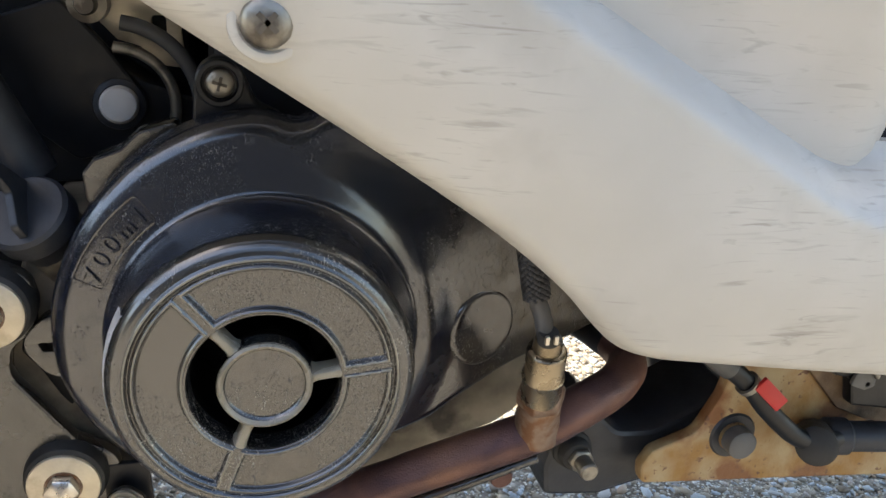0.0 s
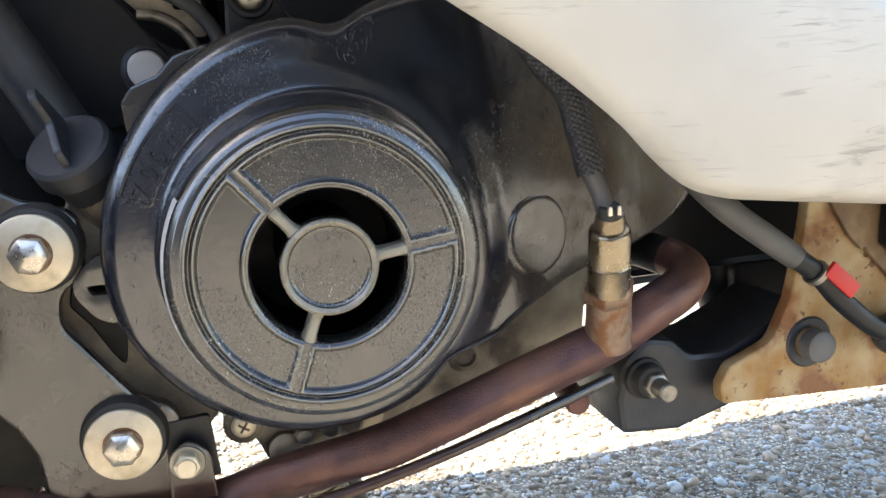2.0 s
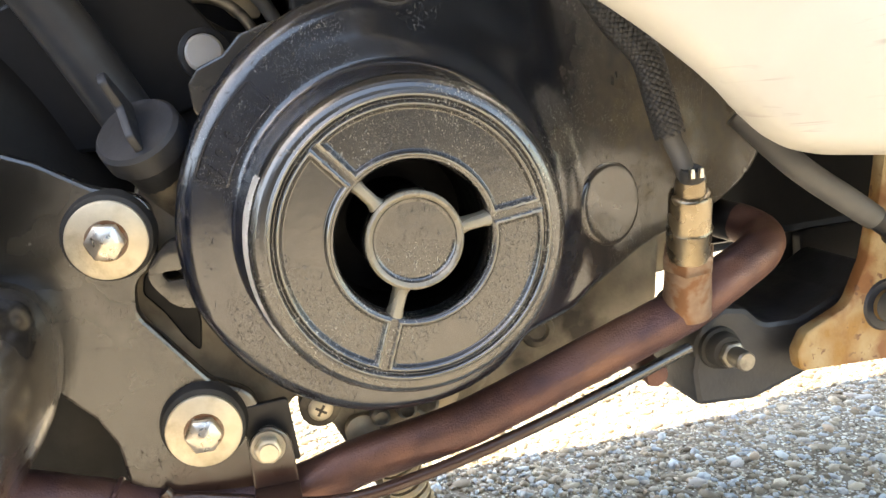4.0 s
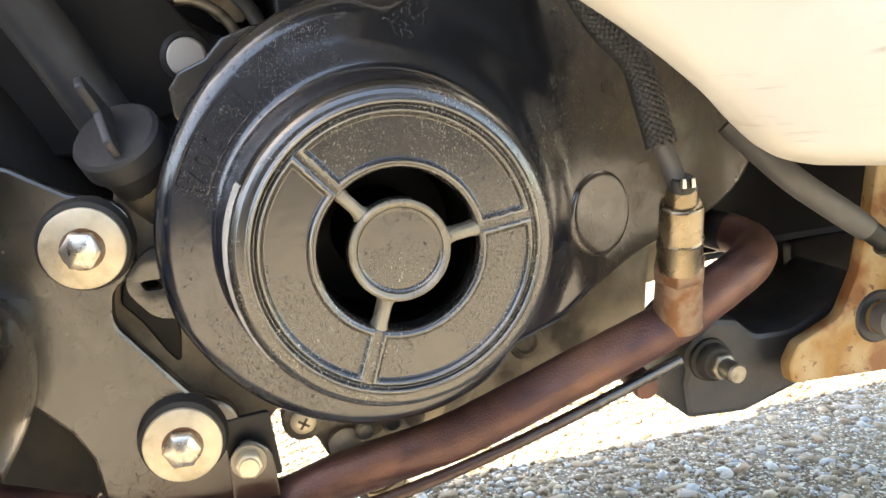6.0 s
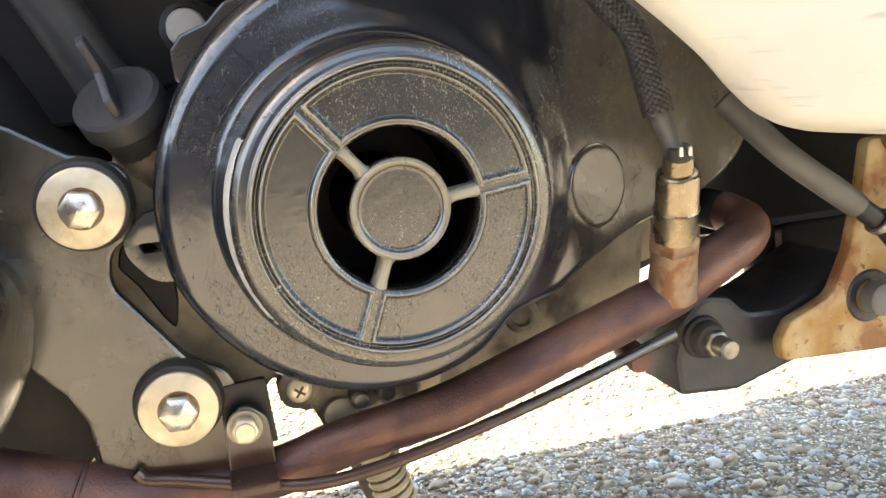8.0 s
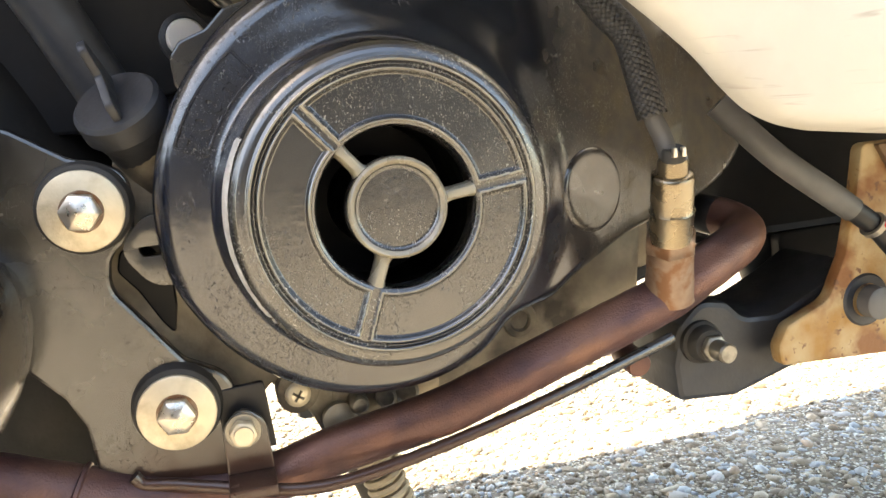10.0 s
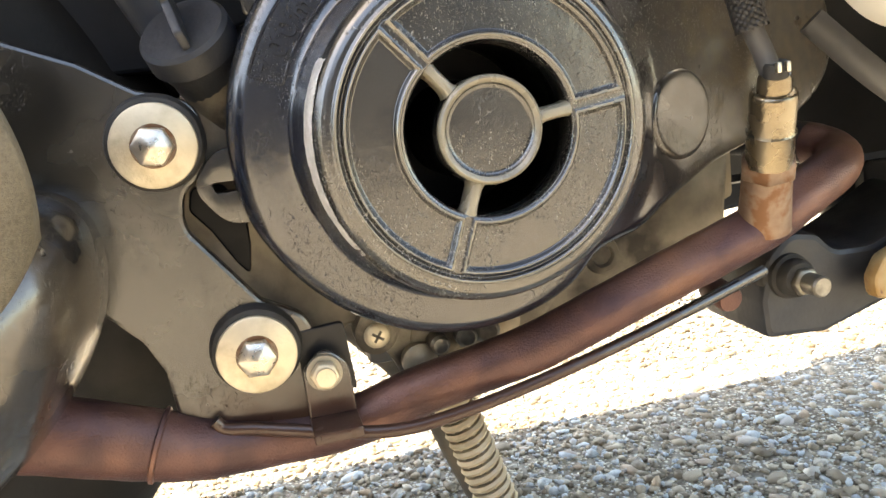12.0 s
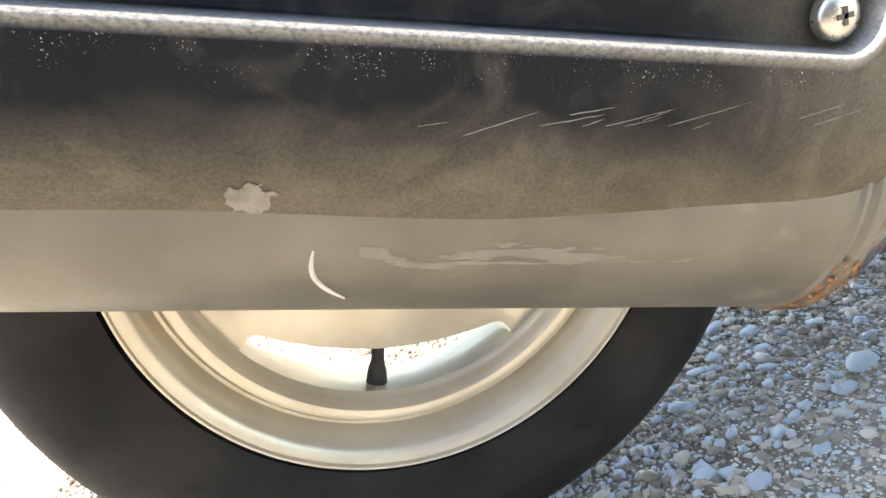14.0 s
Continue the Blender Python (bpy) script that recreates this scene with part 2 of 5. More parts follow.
def scuffed_white(name, low, high, stain, worn=1.0):
    """White plastic with fine grey scuffs that run in several directions."""
    m = surface(name, low, high, 14, (0.35, 0.5), bump=0.04, stain=stain, stain_scale=16, stain_cut=(0.55, 0.75))
    n, l = m.node_tree.nodes, m.node_tree.links
    b = n["Principled BSDF"]
    src = b.inputs["Base Color"].links[0].from_socket
    tc = n.new("ShaderNodeTexCoord")
    for rot, sx, sz, cut, amount in ((6, 14, 260, 0.64, 0.26), (-9, 22, 220, 0.64, 0.24), (84, 20, 240, 0.635, 0.36), (66, 26, 200, 0.63, 0.44), (-28, 26, 200, 0.63, 0.44), (32, 32, 180, 0.635, 0.42), (50, 34, 230, 0.635, 0.4)):
        mp = n.new("ShaderNodeMapping")
        mp.inputs["Rotation"].default_value = (0, radians(rot), 0)
        mp.inputs["Scale"].default_value = (sx, 30, sz)
        l.new(tc.outputs["Object"], mp.inputs[0])
        t, q = n.new("ShaderNodeTexNoise"), n.new("ShaderNodeTexNoise")
        t.inputs["Scale"].default_value, t.inputs["Detail"].default_value, t.inputs["Distortion"].default_value = 1.0, 3, 1.6
        l.new(mp.outputs[0], t.inputs["Vector"])
        q.inputs["Scale"].default_value = 13 + rot * 0.03
        l.new(tc.outputs["Object"], q.inputs["Vector"])
        r1, r2 = n.new("ShaderNodeMapRange"), n.new("ShaderNodeMapRange")
        r1.inputs[1].default_value, r1.inputs[2].default_value = cut, cut + 0.09
        r2.inputs[1].default_value, r2.inputs[2].default_value, r2.inputs[4].default_value = 0.48, 0.58, amount * worn
        l.new(t.outputs[0], r1.inputs[0])
        l.new(q.outputs[0], r2.inputs[0])
        mu = n.new("ShaderNodeMath")
        mu.operation = "MULTIPLY"
        l.new(r1.outputs[0], mu.inputs[0])
        l.new(r2.outputs[0], mu.inputs[1])
        x = n.new("ShaderNodeMix")
        x.data_type = "RGBA"
        l.new(mu.outputs[0], x.inputs[0])
        l.new(src, x.inputs[6])
        x.inputs[7].default_value = (0.17, 0.155, 0.135, 1)
        src = x.outputs[2]
    l.new(src, b.inputs["Base Color"])
    return m


WHITE_PANEL = scuffed_white("white_panel", (0.395, 0.382, 0.348), (0.45, 0.436, 0.402), (0.328, 0.31, 0.274))
CLEAN_WHITE = scuffed_white("white_flank", (0.40, 0.388, 0.358), (0.455, 0.442, 0.415), (0.36, 0.345, 0.315), 0.7)


def shield_material():
    """Black textured paint; road dirt along the lower edge and the nose; dust on the top and the groove's lip, coloured
    paler for the sun there.
    """
    m = surface("muffler_cover", (0.004, 0.0046, 0.006), (0.0078, 0.0084, 0.0098), 20, (0.4, 0.55), bump=0.7, bump_scale=2200, spec=0.16)
    n, l = m.node_tree.nodes, m.node_tree.links
    b = n["Principled BSDF"]
    src = b.inputs["Base Color"].links[0].from_socket
    pos = n.new("ShaderNodeNewGeometry").outputs["Position"]

    def along(x, z, off):
        d = n.new("ShaderNodeVectorMath")
        d.operation = "DOT_PRODUCT"
        l.new(pos, d.inputs[0])
        d.inputs[1].default_value = (x, 0, z)
        q = n.new("ShaderNodeMath")
        q.operation = "SUBTRACT"
        l.new(d.outputs["Value"], q.inputs[0])
        q.inputs[1].default_value = off
        return q.outputs[0]

    def op(kind, p, q):
        x = n.new("ShaderNodeMath")
        x.operation = kind
        for k, v in enumerate((p, q)):
            if isinstance(v, float):
                x.inputs[k].default_value = v
            else:
                l.new(v, x.inputs[k])
        return x.outputs[0]

    def ramp(src_, a_, c_, lo=0.0, hi=1.0):
        r = n.new("ShaderNodeMapRange")
        for k, v in zip((1, 2, 3, 4), (a_, c_, lo, hi)):
            r.inputs[k].default_value = v
        l.new(src_, r.inputs[0])
        return r.outputs[0]

    def tex(sc, detail, distort=0.0):
        t = n.new("ShaderNodeTexNoise")
        t.inputs["Scale"].default_value, t.inputs["Detail"].default_value, t.inputs["Distortion"].default_value = sc, detail, distort
        l.new(pos, t.inputs["Vector"])
        return t.outputs[0]

    ca, sa = 0.9304, 0.3665
    u = along(sa, ca, -0.184 * sa + 0.280 * ca)
    s_ = along(-ca, sa, 0.184 * ca + 0.280 * sa)
    wave = op("MULTIPLY", op("SUBTRACT", tex(22, 4, 0.6), 0.5), 0.05)
    low = ramp(op("ADD", u, op("MULTIPLY", wave, 0.7)), -0.03, -0.062)
    nose = ramp(op("ADD", s_, op("MULTIPLY", wave, 1.6)), 0.06, -0.02)
    # dust on the top, its extent and paleness also carrying the sun there
    top = op("MULTIPLY", ramp(op("ADD", u, op("MULTIPLY", wave, 0.25)), 0.015, 0.026), ramp(op("ADD", s_, op("MULTIPLY", wave, 0.6)), -0.034, 0.002))
    dirt = op("MAXIMUM", low, op("MULTIPLY", nose, 0.95))
    dirt = op("MULTIPLY", dirt, ramp(tex(900, 4), 0.3, 0.65, 0.6, 1.0))
    smear = op("MULTIPLY", ramp(tex(24, 6, 2.2), 0.5, 0.7), 0.26)
    x = n.new("ShaderNodeMix")
    x.data_type = "RGBA"
    l.new(op("MINIMUM", op("ADD", dirt, smear), 1.0), x.inputs[0])
    l.new(src, x.inputs[6])
    x.inputs[7].default_value = (0.135, 0.115, 0.084, 1)
    grit = op("MULTIPLY", ramp(tex(1500, 2), 0.66, 0.72), ramp(tex(90, 3), 0.45, 0.6))
    sunlit_dust = op("MAXIMUM", op("MULTIPLY", top, ramp(tex(1200, 4), 0.3, 0.65, 0.3, 0.62)), op("MULTIPLY", grit, op("MULTIPLY", ramp(u, -0.03, -0.018), ramp(u, -0.008, -0.012))))
    du = op("SUBTRACT", u, 0.002)
    back = op("MINIMUM", s_, 0.0)
    reach = op("SQRT", op("ADD", op("MULTIPLY", du, du), op("MULTIPLY", back, back)), 0.0)
    # the lip's pale line: dust with its sunlight put into the colour
    edge = op("MULTIPLY", op("MULTIPLY", ramp(reach, 0.0185, 0.0155), ramp(reach, 0.0115, 0.0135)), ramp(du, 0.006, 0.0))
    sunlit_dust = op("MAXIMUM", sunlit_dust, op("MULTIPLY", edge, ramp(tex(700, 4), 0.3, 0.6, 0.3, 0.65)))
    y = n.new("ShaderNodeMix")
    y.data_type = "RGBA"
    l.new(sunlit_dust, y.inputs[0])
    l.new(x.outputs[2], y.inputs[6])
    y.inputs[7].default_value = (0.42, 0.415, 0.4, 1)
    l.new(y.outputs[2], b.inputs["Base Color"])
    return m


MUFFLER_COVER = shield_material()
CONE_PAINT = pitted_gloss("cone_paint", (0.013, 0.0115, 0.0105), (0.026, 0.021, 0.017), 0.16, 1.75, pits=0.15, dust=(0.06, 0.048, 0.034))
MUFFLER_BODY = surface("muffler_body", (0.115, 0.104, 0.086), (0.165, 0.15, 0.122), 18, (0.38, 0.5), metal=0.35, bump=0.25, stain=(0.2, 0.185, 0.155), stain_scale=24, stain_cut=(0.58, 0.68))
RIM_PAINT = surface("rim_paint", (0.57, 0.515, 0.41), (0.65, 0.595, 0.48), 30, (0.28, 0.4), metal=0.5, bump=0.1)
RED = surface("red_tape", (0.42, 0.012, 0.013), (0.5, 0.018, 0.016), 40, (0.4, 0.5))
GREY_PLASTIC = surface("grey_plastic", (0.06, 0.06, 0.061), (0.1, 0.1, 0.1), 40, (0.5, 0.6))
PALE = surface("pale_plastic", (0.6, 0.6, 0.6), (0.7, 0.7, 0.7), 40, (0.4, 0.6))
SPRING = surface("spring_steel", (0.3, 0.25, 0.18), (0.42, 0.36, 0.27), 60, (0.45, 0.6), metal=0.4, bump=0.4)
STAND_PAINT = surface("stand_paint", (0.04, 0.034, 0.028), (0.09, 0.075, 0.055), 50, (0.5, 0.65), bump=0.5)
BRAID = surface("braid", (0.014, 0.014, 0.0145), (0.034, 0.033, 0.033), 500, (0.35, 0.5), bump=0.5, bump_scale=3000)


def ground_material():
    """Concrete with exposed aggregate: stones of many greys in a darker matrix."""
    m = surface("gravel_concrete", (0.18, 0.152, 0.116), (0.34, 0.3, 0.238), 110, (0.8, 0.95), bump=0.8, bump_scale=400, stain=(0.15, 0.115, 0.08), stain_scale=9, stain_cut=(0.48, 0.66))
    n, l = m.node_tree.nodes, m.node_tree.links
    b = n["Principled BSDF"]
    src = b.inputs["Base Color"].links[0].from_socket
    tc = n.new("ShaderNodeTexCoord")
    warp = n.new("ShaderNodeTexNoise")
    warp.inputs["Scale"].default_value = 60
    l.new(tc.outputs["Object"], warp.inputs["Vector"])
    add = n.new("ShaderNodeVectorMath")
    add.operation = "MULTIPLY_ADD"
    l.new(warp.outputs["Color"], add.inputs[0])
    add.inputs[1].default_value = (0.006, 0.006, 0.0)
    l.new(tc.outputs["Object"], add.inputs[2])
    last = None
    for sc, cut in ((330, 0.34), (150, 0.25)):
        v = n.new("ShaderNodeTexVoronoi")
        v.inputs["Scale"].default_value = sc
        l.new(add.outputs[0], v.inputs["Vector"])
        r = n.new("ShaderNodeMapRange")
        r.inputs[1].default_value, r.inputs[2].default_value = cut + 0.12, cut
        l.new(v.outputs["Distance"], r.inputs[0])
        tone = n.new("ShaderNodeValToRGB")
        for k, (p, c) in enumerate(((0.0, (0.349, 0.315, 0.252)), (0.3, (0.624, 0.552, 0.431)), (0.55, (0.800, 0.754, 0.598)), (0.75, (0.624, 0.630, 0.598)), (1.0, (0.800, 0.792, 0.699)))):
            e = tone.color_ramp.elements[k] if k < 2 else tone.color_ramp.elements.new(p)
            e.position, e.color = p, (*c, 1)
        sep = n.new("ShaderNodeSeparateColor")
        l.new(v.outputs["Color"], sep.inputs[0])
        l.new(sep.outputs[0], tone.inputs[0])
        x = n.new("ShaderNodeMix")
        x.data_type = "RGBA"
        l.new(r.outputs[0], x.inputs[0])
        l.new(src, x.inputs[6])
        l.new(tone.outputs[0], x.inputs[7])
        src = x.outputs[2]
        bp = n.new("ShaderNodeBump")
        bp.inputs["Strength"].default_value, bp.inputs["Distance"].default_value = 0.8, 0.002
        l.new(r.outputs[0], bp.inputs["Height"])
        l.new(b.inputs["Normal"].links[0].from_socket, bp.inputs["Normal"])
        l.new(bp.outputs[0], b.inputs["Normal"])
    l.new(src, b.inputs["Base Color"])
    return m


GROUND = ground_material()


def pebble_material():
    m = bpy.data.materials.new("pebble")
    m.use_nodes = True
    n, l = m.node_tree.nodes, m.node_tree.links
    b = n["Principled BSDF"]
    g = n.new("ShaderNodeNewGeometry")
    o = n.new("ShaderNodeObjectInfo")
    add = n.new("ShaderNodeMath")
    add.operation = "ADD"
    l.new(g.outputs["Random Per Island"], add.inputs[0])
    l.new(o.outputs["Random"], add.inputs[1])
    fr = n.new("ShaderNodeMath")
    fr.operation = "FRACT"
    l.new(add.outputs[0], fr.inputs[0])
    r = n.new("ShaderNodeValToRGB")
    tones = [(0.0, (0.19, 0.152, 0.112)), (0.22, (0.31, 0.255, 0.185)), (0.42, (0.44, 0.375, 0.285)), (0.58, (0.56, 0.49, 0.385)), (0.72, (0.40, 0.45, 0.49)), (0.9, (0.54, 0.575, 0.59)), (1.0, (0.44, 0.31, 0.2))]
    for k, (p, c) in enumerate(tones):
        e = r.color_ramp.elements[k] if k < 2 else r.color_ramp.elements.new(p)
        e.position, e.color = p, (*c, 1)
    l.new(fr.outputs[0], r.inputs[0])
    l.new(r.outputs[0], b.inputs["Base Color"])
    b.inputs["Roughness"].default_value = 0.7
    t = n.new("ShaderNodeTexNoise")
    t.inputs["Scale"].default_value = 500
    bp = n.new("ShaderNodeBump")
    bp.inputs["Strength"].default_value, bp.inputs["Distance"].default_value = 0.5, 0.0006
    l.new(t.outputs[0], bp.inputs["Height"])
    l.new(bp.outputs[0], b.inputs["Normal"])
    return m


PEBBLE = pebble_material()
RIVER_STONE = surface("river_stone", (0.34, 0.385, 0.43), (0.5, 0.535, 0.56), 160, (0.55, 0.75), bump=0.4, bump_scale=700)


# ---- mesh tools ----


def part(name, bm, material, parent, label="", sharp=38):
    """Link a bmesh as one mesh object under a thing or a part; its origin is its middle."""
    bmesh.ops.recalc_face_normals(bm, faces=bm.faces)
    for f in bm.faces:
        f.smooth = True
    for e in bm.edges:
        if len(e.link_faces) != 2:
            continue
        angle = e.calc_face_angle(0)
        a, b = sorted(f.calc_area() for f in e.link_faces)
        if angle > radians(sharp) or (angle > radians(10) and b > 25 * a and b > 2e-4):
            e.smooth = False
    lo = Vector([min(v.co[i] for v in bm.verts) for i in range(3)])
    hi = Vector([max(v.co[i] for v in bm.verts) for i in range(3)])
    mid = (lo + hi) / 2
    bmesh.ops.translate(bm, verts=bm.verts, vec=-mid)
    me = bpy.data.meshes.new(name)
    bm.to_mesh(me)
    bm.free()
    me.materials.append(material)
    ob = new(name, me)
    ob.location = mid
    if parent:
        off = Vector((0, 0, 0))
        p = parent
        while p:
            off += p.location
            p = p.parent
        ob.location = mid - off
        ob.parent = parent
    if label:
        tagged(ob, label)
    return ob


def lathe(profile, c, axis=(0, -1, 0), segs=64, close=False):
    """Spin (radius, height along axis) pairs round the axis through c."""
    bm = bmesh.new()
    a = Vector(axis).normalized()
    u = a.orthogonal().normalized()
    w = a.cross(u)
    c = Vector(c)
    rings = []
    for r, h in profile:
        if r < 1e-6:
            rings.append([bm.verts.new(c + a * h)])
        else:
            rings.append([bm.verts.new(c + a * h + (u * math.cos(t) + w * math.sin(t)) * r) for t in (2 * math.pi * k / segs for k in range(segs))])
    pairs = list(zip(rings, rings[1:])) + ([(rings[-1], rings[0])] if close else [])
    for p, q in pairs:
        for k in range(segs):
            k2 = (k + 1) % segs
            if len(p) == 1 and len(q) == 1:
                continue
            if len(p) == 1:
                bm.faces.new((p[0], q[k], q[k2]))
            elif len(q) == 1:
                bm.faces.new((p[k], p[k2], q[0]))
            else:
                bm.faces.new((p[k], p[k2], q[k2], q[k]))
    return bm


def smooth_path(points, n=8):
    """A gliding line through the points (any number of coordinates)."""
    P = [np.array(p, float) for p in points]
    P = [2 * P[0] - P[1]] + P + [2 * P[-1] - P[-2]]
    out = []
    for i in range(1, len(P) - 2):
        for k in range(n):
            t = k / n
            a, b, c, d = P[i - 1], P[i], P[i + 1], P[i + 2]
            out.append(0.5 * (2 * b + (c - a) * t + (2 * a - 5 * b + 4 * c - d) * t * t + (3 * b - a - 3 * c + d) * t ** 3))
    out.append(P[-2])
    return out


def tube(points, radius, segs=20, n=8, flat=1.0, wobble=0.0, bm=None):
    """A round bar along a gliding line; points may carry their own radius as a fourth number."""
    path = smooth_path([(*p, radius) if len(p) == 3 else p for p in points], n)
    bm = bm or bmesh.new()
    prev, last = None, None
    first = None
    for i, p in enumerate(path):
        q = Vector(path[min(i + 1, len(path) - 1)][:3]) - Vector(path[max(i - 1, 0)][:3])
        d = q.normalized()
        if last is None:
            side = d.cross(Vector((0, 1, 0)))
            if side.length < 0.1:
                side = d.cross(Vector((1, 0, 0)))
            side.normalize()
        else:
            side = (last - d * last.dot(d)).normalized()
        last = side
        other = d.cross(side)
        ring = []
        for k in range(segs):
            t = 2 * math.pi * k / segs
            o = side * math.cos(t) * flat + other * math.sin(t)
            r = p[3] * (1 + wobble * noise.noise(Vector(p[:3]) * 120 + o * 2))
            ring.append(bm.verts.new(Vector(p[:3]) + o * r))
        if prev:
            for k in range(segs):
                bm.faces.new((prev[k], prev[(k + 1) % segs], ring[(k + 1) % segs], ring[k]))
        else:
            first = ring
        prev = ring
    bm.faces.new(first[::-1])
    bm.faces.new(prev)
    return bm


def rounded(points, radius, n=6):
    """A closed outline with its corners rounded; a point may carry its own radius."""
    out = []
    m = len(points)
    for i in range(m):
        a, b, c = Vector(points[i - 1][:2]), Vector(points[i][:2]), Vector(points[(i + 1) % m][:2])
        r = points[i][2] if len(points[i]) > 2 else radius
        u, v = a - b, c - b
        lim = min(u.length, v.length) * 0.48
        u.normalize(), v.normalize()
        ang = u.angle(v)
        d = min(r / max(math.tan(ang / 2), 1e-3), lim)
        if r <= 0 or ang > 3.1:
            out.append(tuple(b))
            continue
        for k in range(n + 1):
            t = k / n
            out.append(tuple((b + u * d) * (1 - t) ** 2 + b * 2 * t * (1 - t) + (b + v * d) * t * t))
    return out


def plate(outline, y0, y1, bevel=0.001, holes=(), segs=2):
    """A plate in the bike's side plane: outline of (x, z), from y0 (near) to y1 (far)."""
    bm = bmesh.new()
    loops = [outline, *holes]
    edges = []
    for loop in loops:
        vs = [bm.verts.new((x, y0, z)) for x, z in loop]
        edges += [bm.edges.new((vs[i - 1], vs[i])) for i in range(len(vs))]
    if holes:
        r = bmesh.ops.triangle_fill(bm, use_beauty=True, edges=edges)
        faces = [g for g in r["geom"] if isinstance(g, bmesh.types.BMFace)]
    else:
        faces = bmesh.ops.contextual_create(bm, geom=edges)["faces"]
    ext = bmesh.ops.extrude_face_region(bm, geom=faces)
    vs = [g for g in ext["geom"] if isinstance(g, bmesh.types.BMVert)]
    bmesh.ops.translate(bm, verts=vs, vec=(0, y1 - y0, 0))
    bmesh.ops.recalc_face_normals(bm, faces=bm.faces)
    if bevel:
        es = [e for e in bm.edges if e.is_manifold and e.calc_face_angle(0) > 1.0 and abs(e.verts[0].co.y - e.verts[1].co.y) < 1e-6]
        bmesh.ops.bevel(bm, geom=es, offset=bevel, segments=segs, affect="EDGES", profile=0.5, clamp_overlap=True)
    return bm


def block(lo, hi, bevel=0.002, segs=2):
    bm = bmesh.new()
    bmesh.ops.create_cube(bm, size=1)
    lo, hi = Vector(lo), Vector(hi)
    for v in bm.verts:
        v.co = Vector([(lo[i] + hi[i]) / 2 + v.co[i] * (hi[i] - lo[i]) for i in range(3)])
    if bevel:
        bmesh.ops.bevel(bm, geom=bm.edges[:], offset=bevel, segments=segs, affect="EDGES", profile=0.5, clamp_overlap=True)
    return bm


def turned(bm, m):
    bmesh.ops.transform(bm, matrix=m, verts=bm.verts)
    return bm


def hex_prism(c, flat, h, axis=(0, -1, 0), turn=0.0, dome=0.0, bevel=0.0006, top=0.86):
    """A six-sided bolt head or nut, flat: width across flats; it stands h along the axis."""
    a = Vector(axis).normalized()
    u = a.orthogonal().normalized()
    w = a.cross(u)
    c = Vector(c)
    R = flat / math.sqrt(3)
    bm = bmesh.new()
    ring = lambda r, hh: [bm.verts.new(c + a * hh + (u * math.cos(t) + w * math.sin(t)) * r) for t in (radians(turn + 60 * k) for k in range(6))]
    r0, r1, r2 = ring(R, 0), ring(R, h * 0.8), ring(R * top, h)
    bm.faces.new(r0[::-1])
    for p, q in ((r0, r1), (r1, r2)):
        for k in range(6):
            bm.faces.new((p[k], p[(k + 1) % 6], q[(k + 1) % 6], q[k]))
    if dome:
        tip = bm.verts.new(c + a * (h + dome))
        for k in range(6):
            bm.faces.new((r2[k], r2[(k + 1) % 6], tip))
    else:
        bm.faces.new(r2)
    if bevel:
        bmesh.ops.bevel(bm, geom=[e for e in bm.edges], offset=bevel, segments=1, affect="EDGES", clamp_overlap=True)
    return bm


def join(*bms):
    out = bmesh.new()
    for b in bms:
        me = bpy.data.meshes.new("tmp")
        b.to_mesh(me)
        out.from_mesh(me)
        b.free()
        bpy.data.meshes.remove(me)
    return out


def pan_screw(parent, c, r, axis=(0, -1, 0), material=None, turn=20.0, label="", span=0.96, dome=0.62):
    """A round-headed screw under the parent: a head, and raised dark bars painted for the shade of a cross recess."""
    material = material or STEEL
    a = Vector(axis).normalized()
    c = Vector(c)
    prof = [(0, r * dome)] + [(r * math.sin(t), r * dome * math.cos(t) ** 0.8) for t in (k * math.pi / 16 for k in range(1, 8))] + [(r, 0), (r, -r * 0.3), (0, -r * 0.3)]
    head = part("screw", lathe(prof, c, a, 28), material, parent, label)
    u = a.orthogonal().normalized()
    w = a.cross(u)
    arms = []
    for k in range(2):
        t = radians(turn + 90 * k)
        d, e = u * math.cos(t) + w * math.sin(t), -u * math.sin(t) + w * math.cos(t)
        bm = bmesh.new()
        bmesh.ops.create_cube(bm, size=1)
        m = Matrix((d, e, a)).transposed().to_4x4()
        m.translation = c + a * (r * (dome - 0.12))
        turned(bm, m @ Matrix.Diagonal((r * span, r * 0.2, r * 0.29 * (2 - span / 0.96), 1)))
        arms.append(bm)
    part("cross_recess", join(*arms), STAND_PAINT, head)
    return head


def patch(at, a0, a1, b0, b1, keep, na=60, nb=20):
    """A thin worn or stained patch on a surface: at(a, b) gives places, keep(a, b) its outline."""
    bm = bmesh.new()
    vs = {}
    for i in range(na):
        for j in range(nb):
            a, b = a0 + (a1 - a0) * (i + 0.5) / na, b0 + (b1 - b0) * (j + 0.5) / nb
            if not keep(a, b):
                continue
            quad = []
            for di, dj in ((0, 0), (1, 0), (1, 1), (0, 1)):
                k = (i + di, j + dj)
                if k not in vs:
                    vs[k] = bm.verts.new(at(a0 + (a1 - a0) * k[0] / na, b0 + (b1 - b0) * k[1] / nb))
                quad.append(vs[k])
            bm.faces.new(quad)
    return bm


# ---- ground ----


